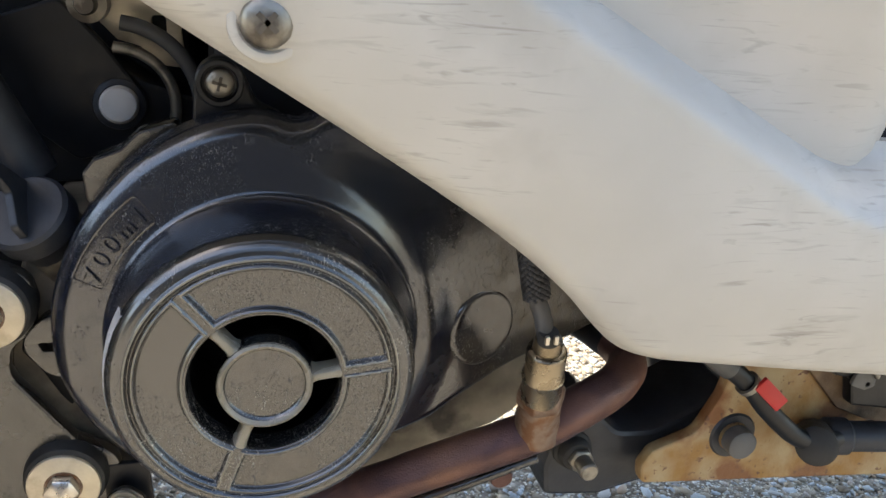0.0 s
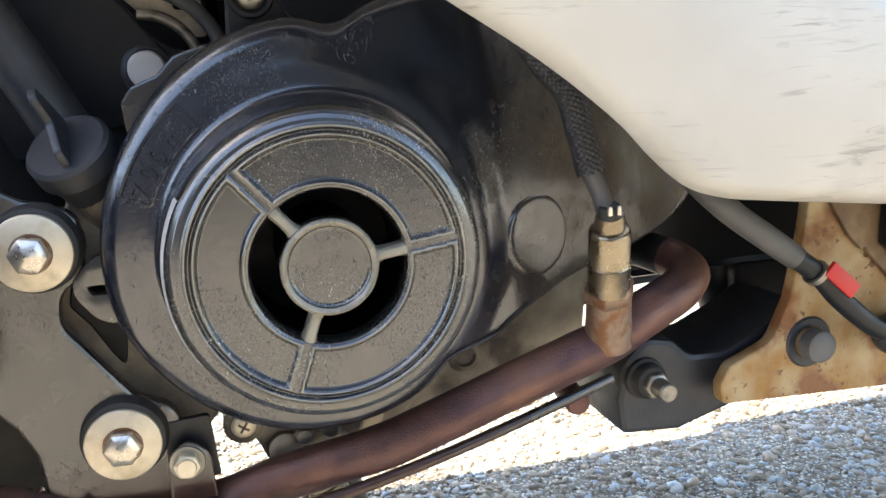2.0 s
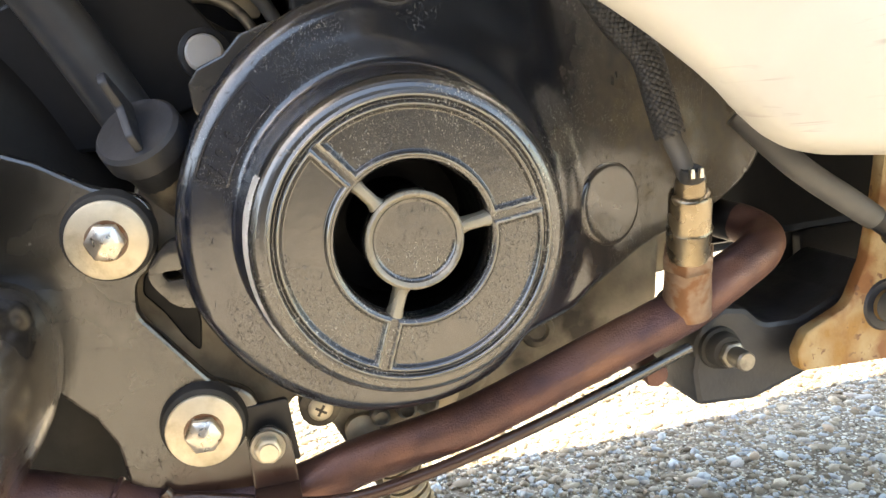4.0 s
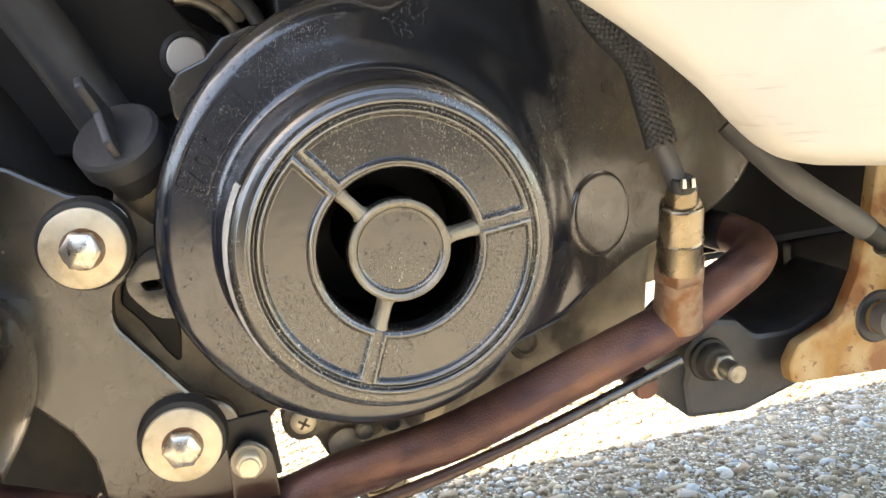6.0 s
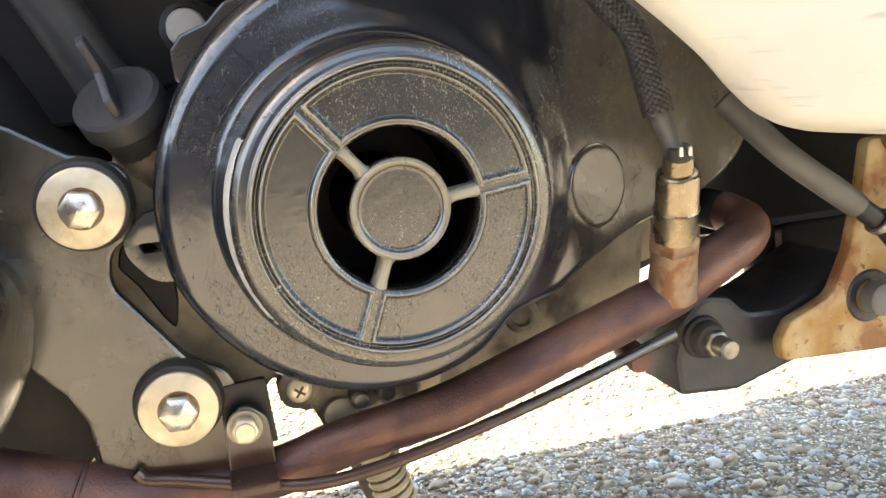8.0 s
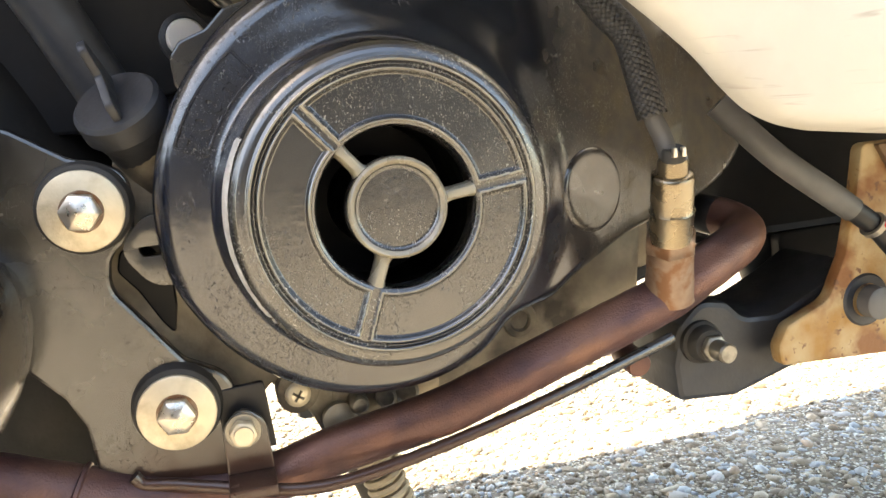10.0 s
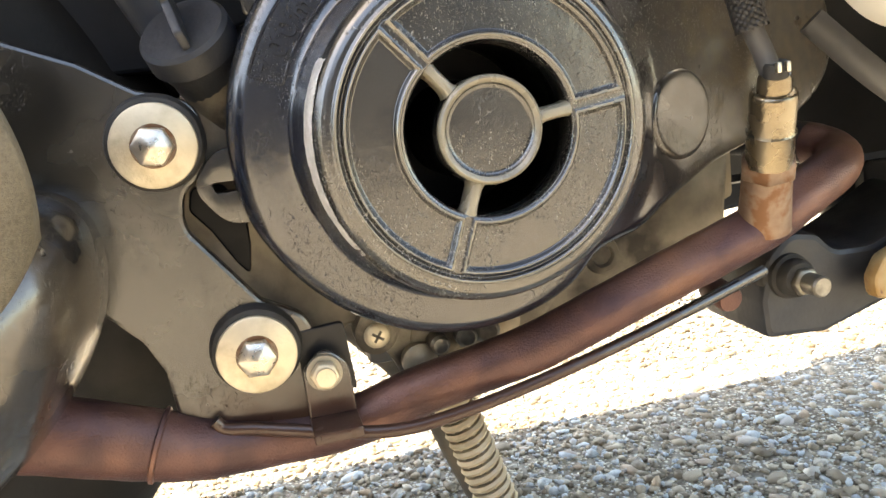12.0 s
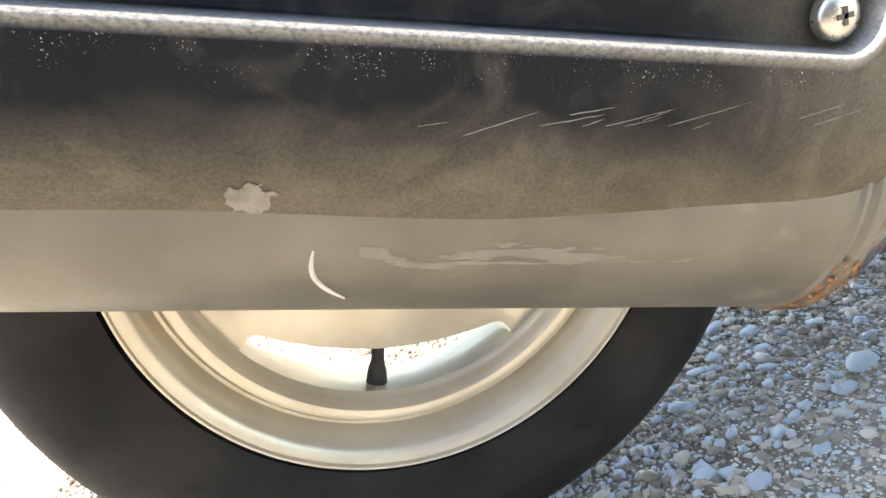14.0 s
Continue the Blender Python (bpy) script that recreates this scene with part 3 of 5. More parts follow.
def ground():
    bm = bmesh.new()
    xs = [-60, -20, -6, -2] + [-1.2 + 0.05 * k for k in range(45)] + [1.6, 3, 8, 20, 60]
    ys = [-60, -20, -6, -2, -1] + [-0.6 + 0.05 * k for k in range(45)] + [2.2, 4, 8, 20, 60]
    grid = [[bm.verts.new((x, y, -0.002 + 0.003 * noise.noise(Vector((x * 4, y * 4, 0))))) for x in xs] for y in ys]
    for j in range(len(ys) - 1):
        for i in range(len(xs) - 1):
            bm.faces.new((grid[j][i], grid[j][i + 1], grid[j + 1][i + 1], grid[j + 1][i]))
    ob = part("ground", bm, GROUND, None)
    tagged(ob, "worn concrete ground with exposed grey and beige gravel", "ground", kind="structure")
    return ob


ground_ob = ground()

# an unseen wall, added only to give the glossy paint something dark to reflect
def reflection_wall():
    bm = block((-6, -2.1, -0.05), (1.0, -1.9, 1.7), 0.01)
    ob = part("wall_south", bm, surface("reflected_grey", (0.055, 0.056, 0.063), (0.09, 0.091, 0.1), 3, (0.7, 0.9), bump=0.4, bump_scale=60), None)
    tagged(ob, "unseen dark grey wall added for the paint to reflect", "wall", kind="structure")


reflection_wall()

# ---- the scooter ----
scooter = tagged(new("scooter"), "scuffed white motor scooter with a rusty exhaust, parked on gravel", "scooter")
scooter.location = (0.0, 0.45, 0.0)

# fan cover, engine side
CX, CZ = 0.007, 0.265
FACE = 0.270


def cover_edge(t):
    """Distance from the fan's middle to the cover's rim, in the direction t."""
    shape = COVER_SHAPE
    d = Vector((math.cos(t), math.sin(t)))
    best = None
    for i in range(len(shape)):
        a, b = Vector(shape[i - 1]), Vector(shape[i])
        e = b - a
        den = d.x * e.y - d.y * e.x
        if abs(den) < 1e-9:
            continue
        s = (a.x * e.y - a.y * e.x) / den
        q = (a.x * d.y - a.y * d.x) / den
        if s > 0 and -1e-6 <= q <= 1 + 1e-6:
            best = s if best is None else min(best, s)
    return best or 0.08


LIP = 0.083
LIP_AT = ((90, 0.0885), (106, 0.0868), (121, 0.0845), (138, 0.0820), (152, 0.0806), (195, 0.0806), (207, 0.079), (220, 0.0778), (240, 0.0768), (270, 0.0762), (306, 0.077))


def lip(a):
    return float(np.interp(a, [p[0] for p in LIP_AT], [p[1] for p in LIP_AT]))


arc = [(lip(k) * math.cos(radians(k)), lip(k) * math.sin(radians(k))) for k in range(90, 306, 4)]
COVER_SHAPE = rounded([(x - CX, z - CZ, r) for x, z, r in ((0.062, 0.2105, 0.004), (0.0885, 0.2165, 0.003), (0.0905, 0.222, 0.004), (0.107, 0.2275, 0.01), (0.127, 0.2385, 0.01), (0.153, 0.2425, 0.01), (0.174, 0.2437, 0.008), (0.211, 0.2537, 0.008), (0.225, 0.285, 0.02), (0.17, 0.385, 0.03), (0.1, 0.378, 0.02), (0.07, 0.3665, 0.02), (0.043, 0.3588, 0.02), (0.022, 0.3558, 0.01))], 0.01) + arc


NECK = [(0.0, 0.2755), (0.0004, 0.2820), (0.0008, 0.2885), (0.0014, 0.2942), (0.0025, 0.2980), (0.0042, 0.2997), (0.0075, 0.3007), (0.0125, 0.3015), (0.018, 0.3026), (0.025, 0.3036), (0.033, 0.3044), (0.045, 0.3056), (0.06, 0.3070), (0.08, 0.3087), (0.11, 0.3112), (0.15, 0.3143), (0.2, 0.318)]
NECK_D, NECK_Y = zip(*smooth_path(NECK, 8))


def soft(d, width):
    """Nought below zero, d above it, with a gentle bend between."""
    return 0.5 * (d + math.sqrt(d * d + width * width))


def cover_depth(x, z, r, edge):
    """How far back the cover's skin lies: neck round the grille, shoulder, then the flank that falls away to the front."""
    d = r - 0.0560
    y = float(np.interp(d, NECK_D, NECK_Y))
    t = max(0.0, min(1.0, (d - 0.004) / 0.024))
    t = t * t * (3 - 2 * t)
    fall = soft(x - 0.055, 0.03)
    y += t * (0.27 * fall + 0.25 * fall * fall)
    y += t * 0.12 * soft(x - 0.142 - (0.268 - z) * 0.85, 0.02)
    rim = max(0.0, 1 - (edge - r) / 0.0085)
    return y + 0.009 * (1 - math.sqrt(max(0.0, 1 - min(rim, 1) ** 2)))


def fan_cover():
    bm = bmesh.new()
    n = 480
    steps = [0.0, 0.0003, 0.0006, 0.001, 0.0016, 0.0024, 0.0034, 0.0047, 0.0062, 0.008, 0.010, 0.0122, 0.0145]
    rings = [[] for _ in range(len(steps) + 52)]
    edges = np.array([cover_edge(2 * math.pi * k / n) for k in range(n)])
    for _ in range(2):
        edges = sum(np.roll(edges, q) for q in range(-5, 6)) / 11
    for k in range(n):
        t = 2 * math.pi * k / n
        edge = float(edges[k])
        rs = [0.0560 + s for s in steps]
        r0 = rs[-1]
        rs += [r0 + (edge - r0) * (1 - (1 - q / 50) ** 1.6) for q in range(1, 51)]
        for j, r in enumerate(rs):
            x, z = CX + r * math.cos(t), CZ + r * math.sin(t)
            rings[j].append(bm.verts.new((x, cover_depth(x, z, r, edge), z)))
        x, z = CX + (edge + 0.0004) * math.cos(t), CZ + (edge + 0.0004) * math.sin(t)
        y = cover_depth(x, z, edge, edge)
        rings[-2].append(bm.verts.new((x, y + 0.012, z)))
        x, z = CX + (edge - 0.002) * math.cos(t), CZ + (edge - 0.002) * math.sin(t)
        rings[-1].append(bm.verts.new((x, y + 0.013, z)))
    for p, q in zip(rings, rings[1:]):
        for k in range(n):
            bm.faces.new((p[k], p[(k + 1) % n], q[(k + 1) % n], q[k]))
    cover = part("fan_cover", bm, BLACK_PAINT, scooter, "glossy black painted engine fan cover with pitted chips", 50)
    return cover


cover = fan_cover()


SPOKES = (130.2, 7.2, 249.7)
RIM_R, RIM_H = (0.0499, 0.0515, 0.0528, 0.0539, 0.0548, 0.0555, 0.0559), (-0.0002, -0.0005, -0.0010, -0.0018, -0.0027, -0.004, -0.0054)


def grille_height(r, a):
    """Relief of the intake's face: three sunk panels with a bead round each, a second bead outside, a rounded edge. Also says if the place is worn."""
    d = min(r - 0.0300, 0.0452 - r)
    for s in SPOKES:
        t = a - radians(s)
        if math.cos(t) > 0:
            d = min(d, abs(r * math.sin(t)) - 0.0027)
    k = max(0.0, min(1.0, d / 0.0010))
    h = -0.0012 * k * k * (3 - 2 * k)
    bead = 0.0007 * math.exp(-((d + 0.0007) / 0.00055) ** 2) + 0.0008 * math.exp(-((r - 0.0488) / 0.0006) ** 2)
    h += bead - 0.0005 * math.exp(-((r - 0.0474) / 0.0005) ** 2)
    if r > 0.0499:
        h += float(np.interp(r, RIM_R, RIM_H))
    hole = max(0.0, (0.0282 - r) / 0.0010)
    h -= 0.0012 * hole * hole
    return h, bead > 0.00045


def grille():
    c = (CX, FACE, CZ)
    bm = bmesh.new()
    n = 720
    radii = [0.0272 + 0.00022 * k for k in range(126)] + [0.05515, 0.0555, 0.0558, 0.0559]
    rings, worn = [], []
    for r in radii:
        ring, marks = [], []
        for k in range(n):
            a = 2 * math.pi * k / n
            h, w = grille_height(r, a)
            ring.append(bm.verts.new((CX + r * math.cos(a), FACE - h, CZ + r * math.sin(a))))
            marks.append(w)
        rings.append(ring)
        worn.append(marks)
    for i, (p, q) in enumerate(zip(rings, rings[1:])):
        for k in range(n):
            f = bm.faces.new((p[k], p[(k + 1) % n], q[(k + 1) % n], q[k]))
            f.material_index = 1 if worn[i][k] and worn[i + 1][k] else 0
    # the outer skirt and the wall of the opening
    for ring, steps in ((rings[-1], ((0.0556, -0.0075), (0.0552, -0.010), (0.0540, -0.012))), (rings[0], ((0.0271, -0.004), (0.0272, -0.009)))):
        prev = ring
        for r, h in steps:
            cur = [bm.verts.new((CX + r * math.cos(2 * math.pi * k / n), FACE - h, CZ + r * math.sin(2 * math.pi * k / n))) for k in range(n)]
            for k in range(n):
                bm.faces.new((prev[k], prev[(k + 1) % n], cur[(k + 1) % n], cur[k]))
            prev = cur
    g = part("intake_grille", bm, GRILLE_PAINT, scooter, "worn satin black round air intake grille", 50)
    g.data.materials.append(WORN_PAINT)
    hub = [(0, -0.0008), (0.0118, -0.0008), (0.0130, -0.0008), (0.0136, -0.0008), (0.0143, -0.0004), (0.0149, 0.0006), (0.0155, 0.0013), (0.0162, 0.0015), (0.0168, 0.0011), (0.0172, 0.0003), (0.0174, -0.0008), (0.0174, -0.0055), (0.0, -0.0055)]
    part("hub", lathe(hub, c, segs=96), GRILLE_PAINT, g)
    part("hub_post", lathe([(0.0170, -0.005), (0.0172, -0.05), (0.0, -0.05)], c, segs=64), SHADE_BLACK, g)
    part("hub_bead", lathe([(0.0147, 0.0004), (0.0155, 0.00145), (0.0162, 0.00165), (0.0168, 0.00125), (0.0173, 0.0)], c, segs=96), WORN_PAINT, g, "worn raised bead round the hub")
    for a in SPOKES:
        # the rib that carries the hub: a narrow rounded bar, flared at both ends
        d = Vector((math.cos(radians(a)), 0, math.sin(radians(a))))
        s = Vector((-d.z, 0, d.x))
        bm = bmesh.new()
        sect = [(-1.0, -0.007), (-1.0, -0.0016), (-0.85, -0.0004), (-0.55, 0.0005), (0.0, 0.0008), (0.55, 0.0005), (0.85, -0.0004), (1.0, -0.0016), (1.0, -0.007)]
        rows = []
        for q, wd, up in ((0.0166, 0.0034, 0.0), (0.0178, 0.0026, 0.0), (0.0192, 0.0022, 0.0), (0.0250, 0.0022, 0.0), (0.0268, 0.0025, 0.0), (0.0282, 0.0030, -0.0003), (0.0300, 0.0034, -0.0012)):
            rows.append([bm.verts.new(Vector(c) + d * q + s * w * wd + Vector((0, -(h + up), 0))) for w, h in sect])
        for p, q in zip(rows, rows[1:]):
            for k in range(len(sect) - 1):
                bm.faces.new((p[k], p[k + 1], q[k + 1], q[k]))
            bm.faces.new((p[-1], p[0], q[0], q[-1]))
        bm.faces.new(rows[0])
        bm.faces.new(rows[-1][::-1])
        part("spoke", bm, WORN_PAINT, g)
    # the well is shallow; its depth of shade comes from the colour
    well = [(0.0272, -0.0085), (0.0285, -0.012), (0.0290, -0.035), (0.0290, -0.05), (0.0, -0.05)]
    part("intake_well", lathe(well, c, segs=64), SHADE_BLACK, g, "hollow behind the grille, its shade put into a near-black colour")
    return g


grille()


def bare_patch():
    """A pale, ragged patch whose colour gives the cover's neck its bright band."""
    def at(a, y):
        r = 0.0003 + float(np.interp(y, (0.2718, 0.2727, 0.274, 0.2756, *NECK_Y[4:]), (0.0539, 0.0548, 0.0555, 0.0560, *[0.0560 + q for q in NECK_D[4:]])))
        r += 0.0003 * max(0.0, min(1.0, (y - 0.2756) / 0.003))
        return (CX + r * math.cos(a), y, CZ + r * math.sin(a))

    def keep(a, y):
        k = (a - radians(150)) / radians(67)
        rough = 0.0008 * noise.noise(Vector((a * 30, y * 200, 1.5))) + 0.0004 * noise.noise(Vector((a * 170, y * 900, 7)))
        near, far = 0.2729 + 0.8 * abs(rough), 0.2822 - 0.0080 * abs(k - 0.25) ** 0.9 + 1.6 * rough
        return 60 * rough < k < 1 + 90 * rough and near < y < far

    part("bare_patch", patch(at, radians(146), radians(222), 0.2725, 0.292, keep, 340, 64), PALE_SPECKLED, cover, "pale speckled patch for the bright band on the neck")


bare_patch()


def capacity_mark():
    """The raised frame and the letters on the cover's shoulder."""
    r0, r1, a0, a1 = 0.0632, 0.0748, radians(128.5), radians(159)
    ring = []
    n = 14
    rm = (r0 + r1) / 2
    box = [(rm * (a0 + (a1 - a0) * k / n), r1) for k in range(n + 1)] + [(rm * (a1 + (a0 - a1) * k / n), r0) for k in range(n + 1)]
    ring = [(r, q / rm) for q, r in rounded(box, 0.0024, 5)]
    def place(r, a, lift):
        x, z = CX + r * math.cos(a), CZ + r * math.sin(a)
        return (x, cover_depth(x, z, r, LIP) - lift, z)
    pts = [place(r, a, 0.0) for r, a in ring]
    bm = bmesh.new()
    segs = 6
    prev = first = None
    for i, p in enumerate(pts):
        d = (Vector(pts[(i + 1) % len(pts)]) - Vector(pts[i - 1])).normalized()
        side = d.cross(Vector((0, 1, 0))).normalized()
        loop = [bm.verts.new(Vector(p) + side * 0.00055 * math.cos(2 * math.pi * k / segs) + Vector((0, 1, 0)) * 0.0006 * math.sin(2 * math.pi * k / segs)) for k in range(segs)]
        if prev:
            for k in range(segs):
                bm.faces.new((prev[k], prev[(k + 1) % segs], loop[(k + 1) % segs], loop[k]))
        first, prev = first or loop, loop
    for k in range(segs):
        bm.faces.new((prev[k], prev[(k + 1) % segs], first[(k + 1) % segs], first[k]))
    part("mark_frame", bm, BLACK_PAINT, cover)
    deps = bpy.context.evaluated_depsgraph_get
    glyphs = []
    for ch, a in zip("700ml", (155.8, 149.8, 143.8, 137.0, 131.0)):
        cu = bpy.data.curves.new("letter", "FONT")
        cu.body, cu.size, cu.extrude, cu.align_x = ch, 0.0098 if ch != "m" else 0.0084, 0.0006, "CENTER"
        tmp = new("letter", cu)
        me = bpy.data.meshes.new_from_object(tmp.evaluated_get(deps()))
        b = bmesh.new()
        b.from_mesh(me)
        bpy.data.objects.remove(tmp)
        bpy.data.meshes.remove(me)
        bpy.data.curves.remove(cu)
        t = radians(a)
        lo, hi = Vector(place(0.0652, t, 0.0)), Vector(place(0.0732, t, 0.0))
        up = (hi - lo).normalized()
        right = Vector((math.sin(t), 0, -math.cos(t)))
        m = Matrix((right, up, right.cross(up))).transposed().to_4x4()
        m.translation = Vector(place(0.0652, t, 0.0008))
        glyphs.append(turned(b, m))
    part("capacity_letters", join(*glyphs), BLACK_PAINT, cover)


capacity_mark()


def cover_boss():
    """The round blind patch on the cover's flank: a shallow dish inside a thin raised ring."""
    c = Vector((0.1025, 0.0, 0.2577))
    def skin(x, z):
        return cover_depth(x, z, math.hypot(x - CX, z - CZ), 1.0)
    c.y = skin(c.x, c.z) - 0.0010
    ax = Vector(((skin(c.x + 0.018, c.z) - skin(c.x - 0.018, c.z)) / 0.036, -1, (skin(c.x, c.z + 0.018) - skin(c.x, c.z - 0.018)) / 0.036)).normalized()
    prof = [(0, -0.0006), (0.008, -0.0005), (0.0135, -0.0001), (0.0158, 0.0001), (0.0170, -0.0001), (0.0178, -0.0008), (0.0181, -0.0020), (0.0181, -0.006), (0, -0.006)]
    part("blind_patch", lathe(prof, c, ax, 72), BLACK_PAINT, cover)


cover_boss()


def cover_lug(x, z, y, a, r=0.0105):
    bm = lathe([(0, 0), (r * 0.8, 0), (r, -0.001), (r, -0.012), (0, -0.012)], (x, y, z), segs=32)
    d = Vector((math.cos(radians(a)), 0, math.sin(radians(a))))
    s = Vector((-d.z, 0, d.x))
    web = bmesh.new()
    bmesh.ops.create_cube(web, size=1)
    m = Matrix((d, s, Vector((0, -1, 0)))).transposed().to_4x4()
    m.translation = Vector((x, y + 0.007, z)) + d * 0.009
    turned(web, m @ Matrix.Diagonal((0.02, r * 2, 0.012, 1)))
    lug = part("mount_lug", join(bm, web), CASTING, cover)
    return lug


top_lug = part("mount_lug", join(
    plate(rounded([(-0.0195, 0.345), (-0.0185, 0.362, 0.009), (-0.0135, 0.3715, 0.008), (-0.0045, 0.3715, 0.008), (0.0005, 0.3635, 0.008), (0.0045, 0.3545, 0.006), (0.014, 0.350), (0.014, 0.342), (-0.01, 0.340)], 0.003), 0.3245, 0.336, 0.0012),
    lathe([(0.0064, -0.002), (0.0064, 0.0012), (0.0070, 0.0020), (0.0084, 0.0020), (0.0091, 0.0012), (0.0093, -0.010)], (-0.009, 0.3235, 0.3622), segs=44)), DEEP_BLACK, cover, "black cast lug with a raised collar")
pan_screw(top_lug, (-0.009, 0.3238, 0.3622), 0.0056, material=DULL_STEEL, turn=30)
low_lug = cover_lug(-0.0295, 0.1875, 0.331, 60, 0.0085)
pan_screw(low_lug, (-0.0295, 0.331, 0.1875), 0.0054, material=ZINC, turn=10)

# slotted lug behind the cover
lug_bm = plate(rounded([(-0.089, 0.256, 0.011), (-0.078, 0.268, 0.01), (-0.05, 0.268), (-0.05, 0.240), (-0.078, 0.241, 0.012)], 0.004), 0.3235, 0.333, 0.001, holes=[rounded([(-0.082, 0.2565), (-0.06, 0.2562), (-0.06, 0.2525), (-0.080, 0.2525)], 0.0016)])
part("slotted_lug", lug_bm, BRACKET, scooter, "dark slotted casting lug")


# ---- engine castings behind ----
case = part("engine_case", plate(rounded([(-0.085, 0.30), (-0.1, 0.235), (-0.08, 0.204), (-0.067, 0.192, 0.004), (-0.062, 0.172, 0.004), (-0.047, 0.170, 0.004), (-0.0435, 0.186, 0.004), (-0.039, 0.1905, 0.002), (-0.034, 0.189, 0.003), (-0.024, 0.174, 0.004), (-0.018, 0.160), (0.03, 0.160), (0.07, 0.176), (0.120, 0.195), (0.132, 0.203), (0.133, 0.215), (0.135, 0.23), (0.135, 0.30)], 0.01), 0.341, 0.45, 0.004), CASTING, scooter, "dirty cast aluminium engine case")
# dark backing: its black stands for the shade behind the cover
part("engine_block", block((-0.014, 0.372, 0.255), (0.13, 0.50, 0.40), 0.01), DEEP_BLACK, scooter, "engine block, its shade put into a near-black colour")
for x, z, r, d in ((-0.0045, 0.1775, 0.0042, 0.331), (-0.0125, 0.1705, 0.0075, 0.336), (0.0075, 0.178, 0.0045, 0.333), (0.017, 0.178, 0.0055, 0.335), (0.025, 0.180, 0.0075, 0.338)):
    part("drain_boss", lathe([(0, 0), (r * 0.7, 0), (r, -0.0015), (r, -0.014), (r * 1.25, -0.02), (r * 1.25, -0.04), (0, -0.04)], (x, d, z), segs=24), SPRING if r == 0.0075 else DULL_STEEL, case)
# a flat dark plate paints the shaded gap onto the case
part("case_gap", plate(rounded([(-0.09, 0.2544), (-0.0783, 0.2544), (-0.0714, 0.2436), (-0.0714, 0.2299), (-0.0734, 0.2172), (-0.0783, 0.2241), (-0.0851, 0.2368), (-0.092, 0.2456)], 0.004), 0.3395, 0.3425, 0.0008), SHADE_BLACK, case, "near-black plate painting the shaded gap beside the engine case")
part("oil_hose", tube([(0.085, 0.372, 0.222), (0.098, 0.365, 0.2305), (0.115, 0.362, 0.2290), (0.134, 0.366, 0.2225), (0.150, 0.380, 0.218)], 0.0048, 16, 6), DEEP_BLACK, case, "black rubber oil hose")
# black plate laid on the casting in place of its shade
part("case_shadow_rib", plate(rounded([(0.083, 0.232), (0.080, 0.206), (0.1, 0.2065), (0.128, 0.2135), (0.150, 0.222), (0.14, 0.236)], 0.004), 0.368, 0.378, 0.002), MATT_BLACK, case, "dark plate standing for the shade on the engine case")
part("case_port", lathe([(0.0042, -0.006), (0.0042, 0.002), (0.0052, 0.003), (0.0075, 0.003), (0.0085, 0.001), (0.009, -0.008)], (0.0725, 0.343, 0.2005), segs=28), CASTING, case, "round port in the casting")
# dark block added to close part of the bright gap below the cover
part("stand_pivot", block((-0.026, 0.41, 0.146), (0.03, 0.47, 0.20), 0.004), MATT_BLACK, case)
part("sump", plate(rounded([(-0.012, 0.192), (-0.016, 0.176), (0.0, 0.168), (0.04, 0.172), (0.06, 0.195)], 0.005), 0.342, 0.40, 0.003), CASTING, case)
# dark plates added so that sunlit ground does not show through
part("inner_guard", block((0.13, 0.405, 0.208), (0.46, 0.45, 0.42), 0.006), DEEP_BLACK, scooter, "near-black backing added to close the shaded gap behind the engine")
part("lower_guard", plate(rounded([(0.257, 0.21), (0.260, 0.168), (0.279, 0.155), (0.46, 0.15), (0.46, 0.21)], 0.006), 0.405, 0.43, 0.002), DEEP_BLACK, scooter, "near-black lower backing added to close the shaded gap")
part("frame_tube", tube([(0.260, 0.428, 0.23), (0.267, 0.428, 0.18), (0.292, 0.428, 0.15), (0.45, 0.428, 0.14)], 0.016, 20, 6), DEEP_BLACK, scooter, "black frame tube")
part("inner_fender", plate(rounded([(-0.6, 0.46), (-0.12, 0.31), (-0.1, 0.2), (0.12, 0.2), (0.12, 0.62), (-0.6, 0.62)], 0.02), 0.502, 0.512, 0.002), MATT_BLACK, scooter, "black backing plate added to keep daylight from showing through")
part("cylinder_head", block((0.08, 0.37, 0.2085), (0.156, 0.45, 0.28), 0.004), CASTING, scooter, "dull grey cylinder head")

# ---- hanger bracket with the two large bolts ----
bracket = part("hanger_bracket", plate(rounded([(-0.2736, 0.3729), (-0.1618, 0.3221), (-0.1181, 0.3028, 0.01), (-0.1009, 0.2916, 0.006), (-0.0806, 0.2855, 0.012), (-0.0821, 0.2611, 0.008), (-0.0917, 0.254, 0.01), (-0.0933, 0.2418, 0.012), (-0.0709, 0.2108, 0.004), (-0.0552, 0.2022, 0.012), (-0.0501, 0.1758), (-0.0582, 0.1596), (-0.1065, 0.1585), (-0.1091, 0.19, 0.008), (-0.1147, 0.2022, 0.008), (-0.1238, 0.2124, 0.01), (-0.1618, 0.2489), (-0.2736, 0.2997)], 0.008), 0.3245, 0.332, 0.0015), BRACKET, scooter, "dark grey painted steel hanger bracket, dusty and pitted")
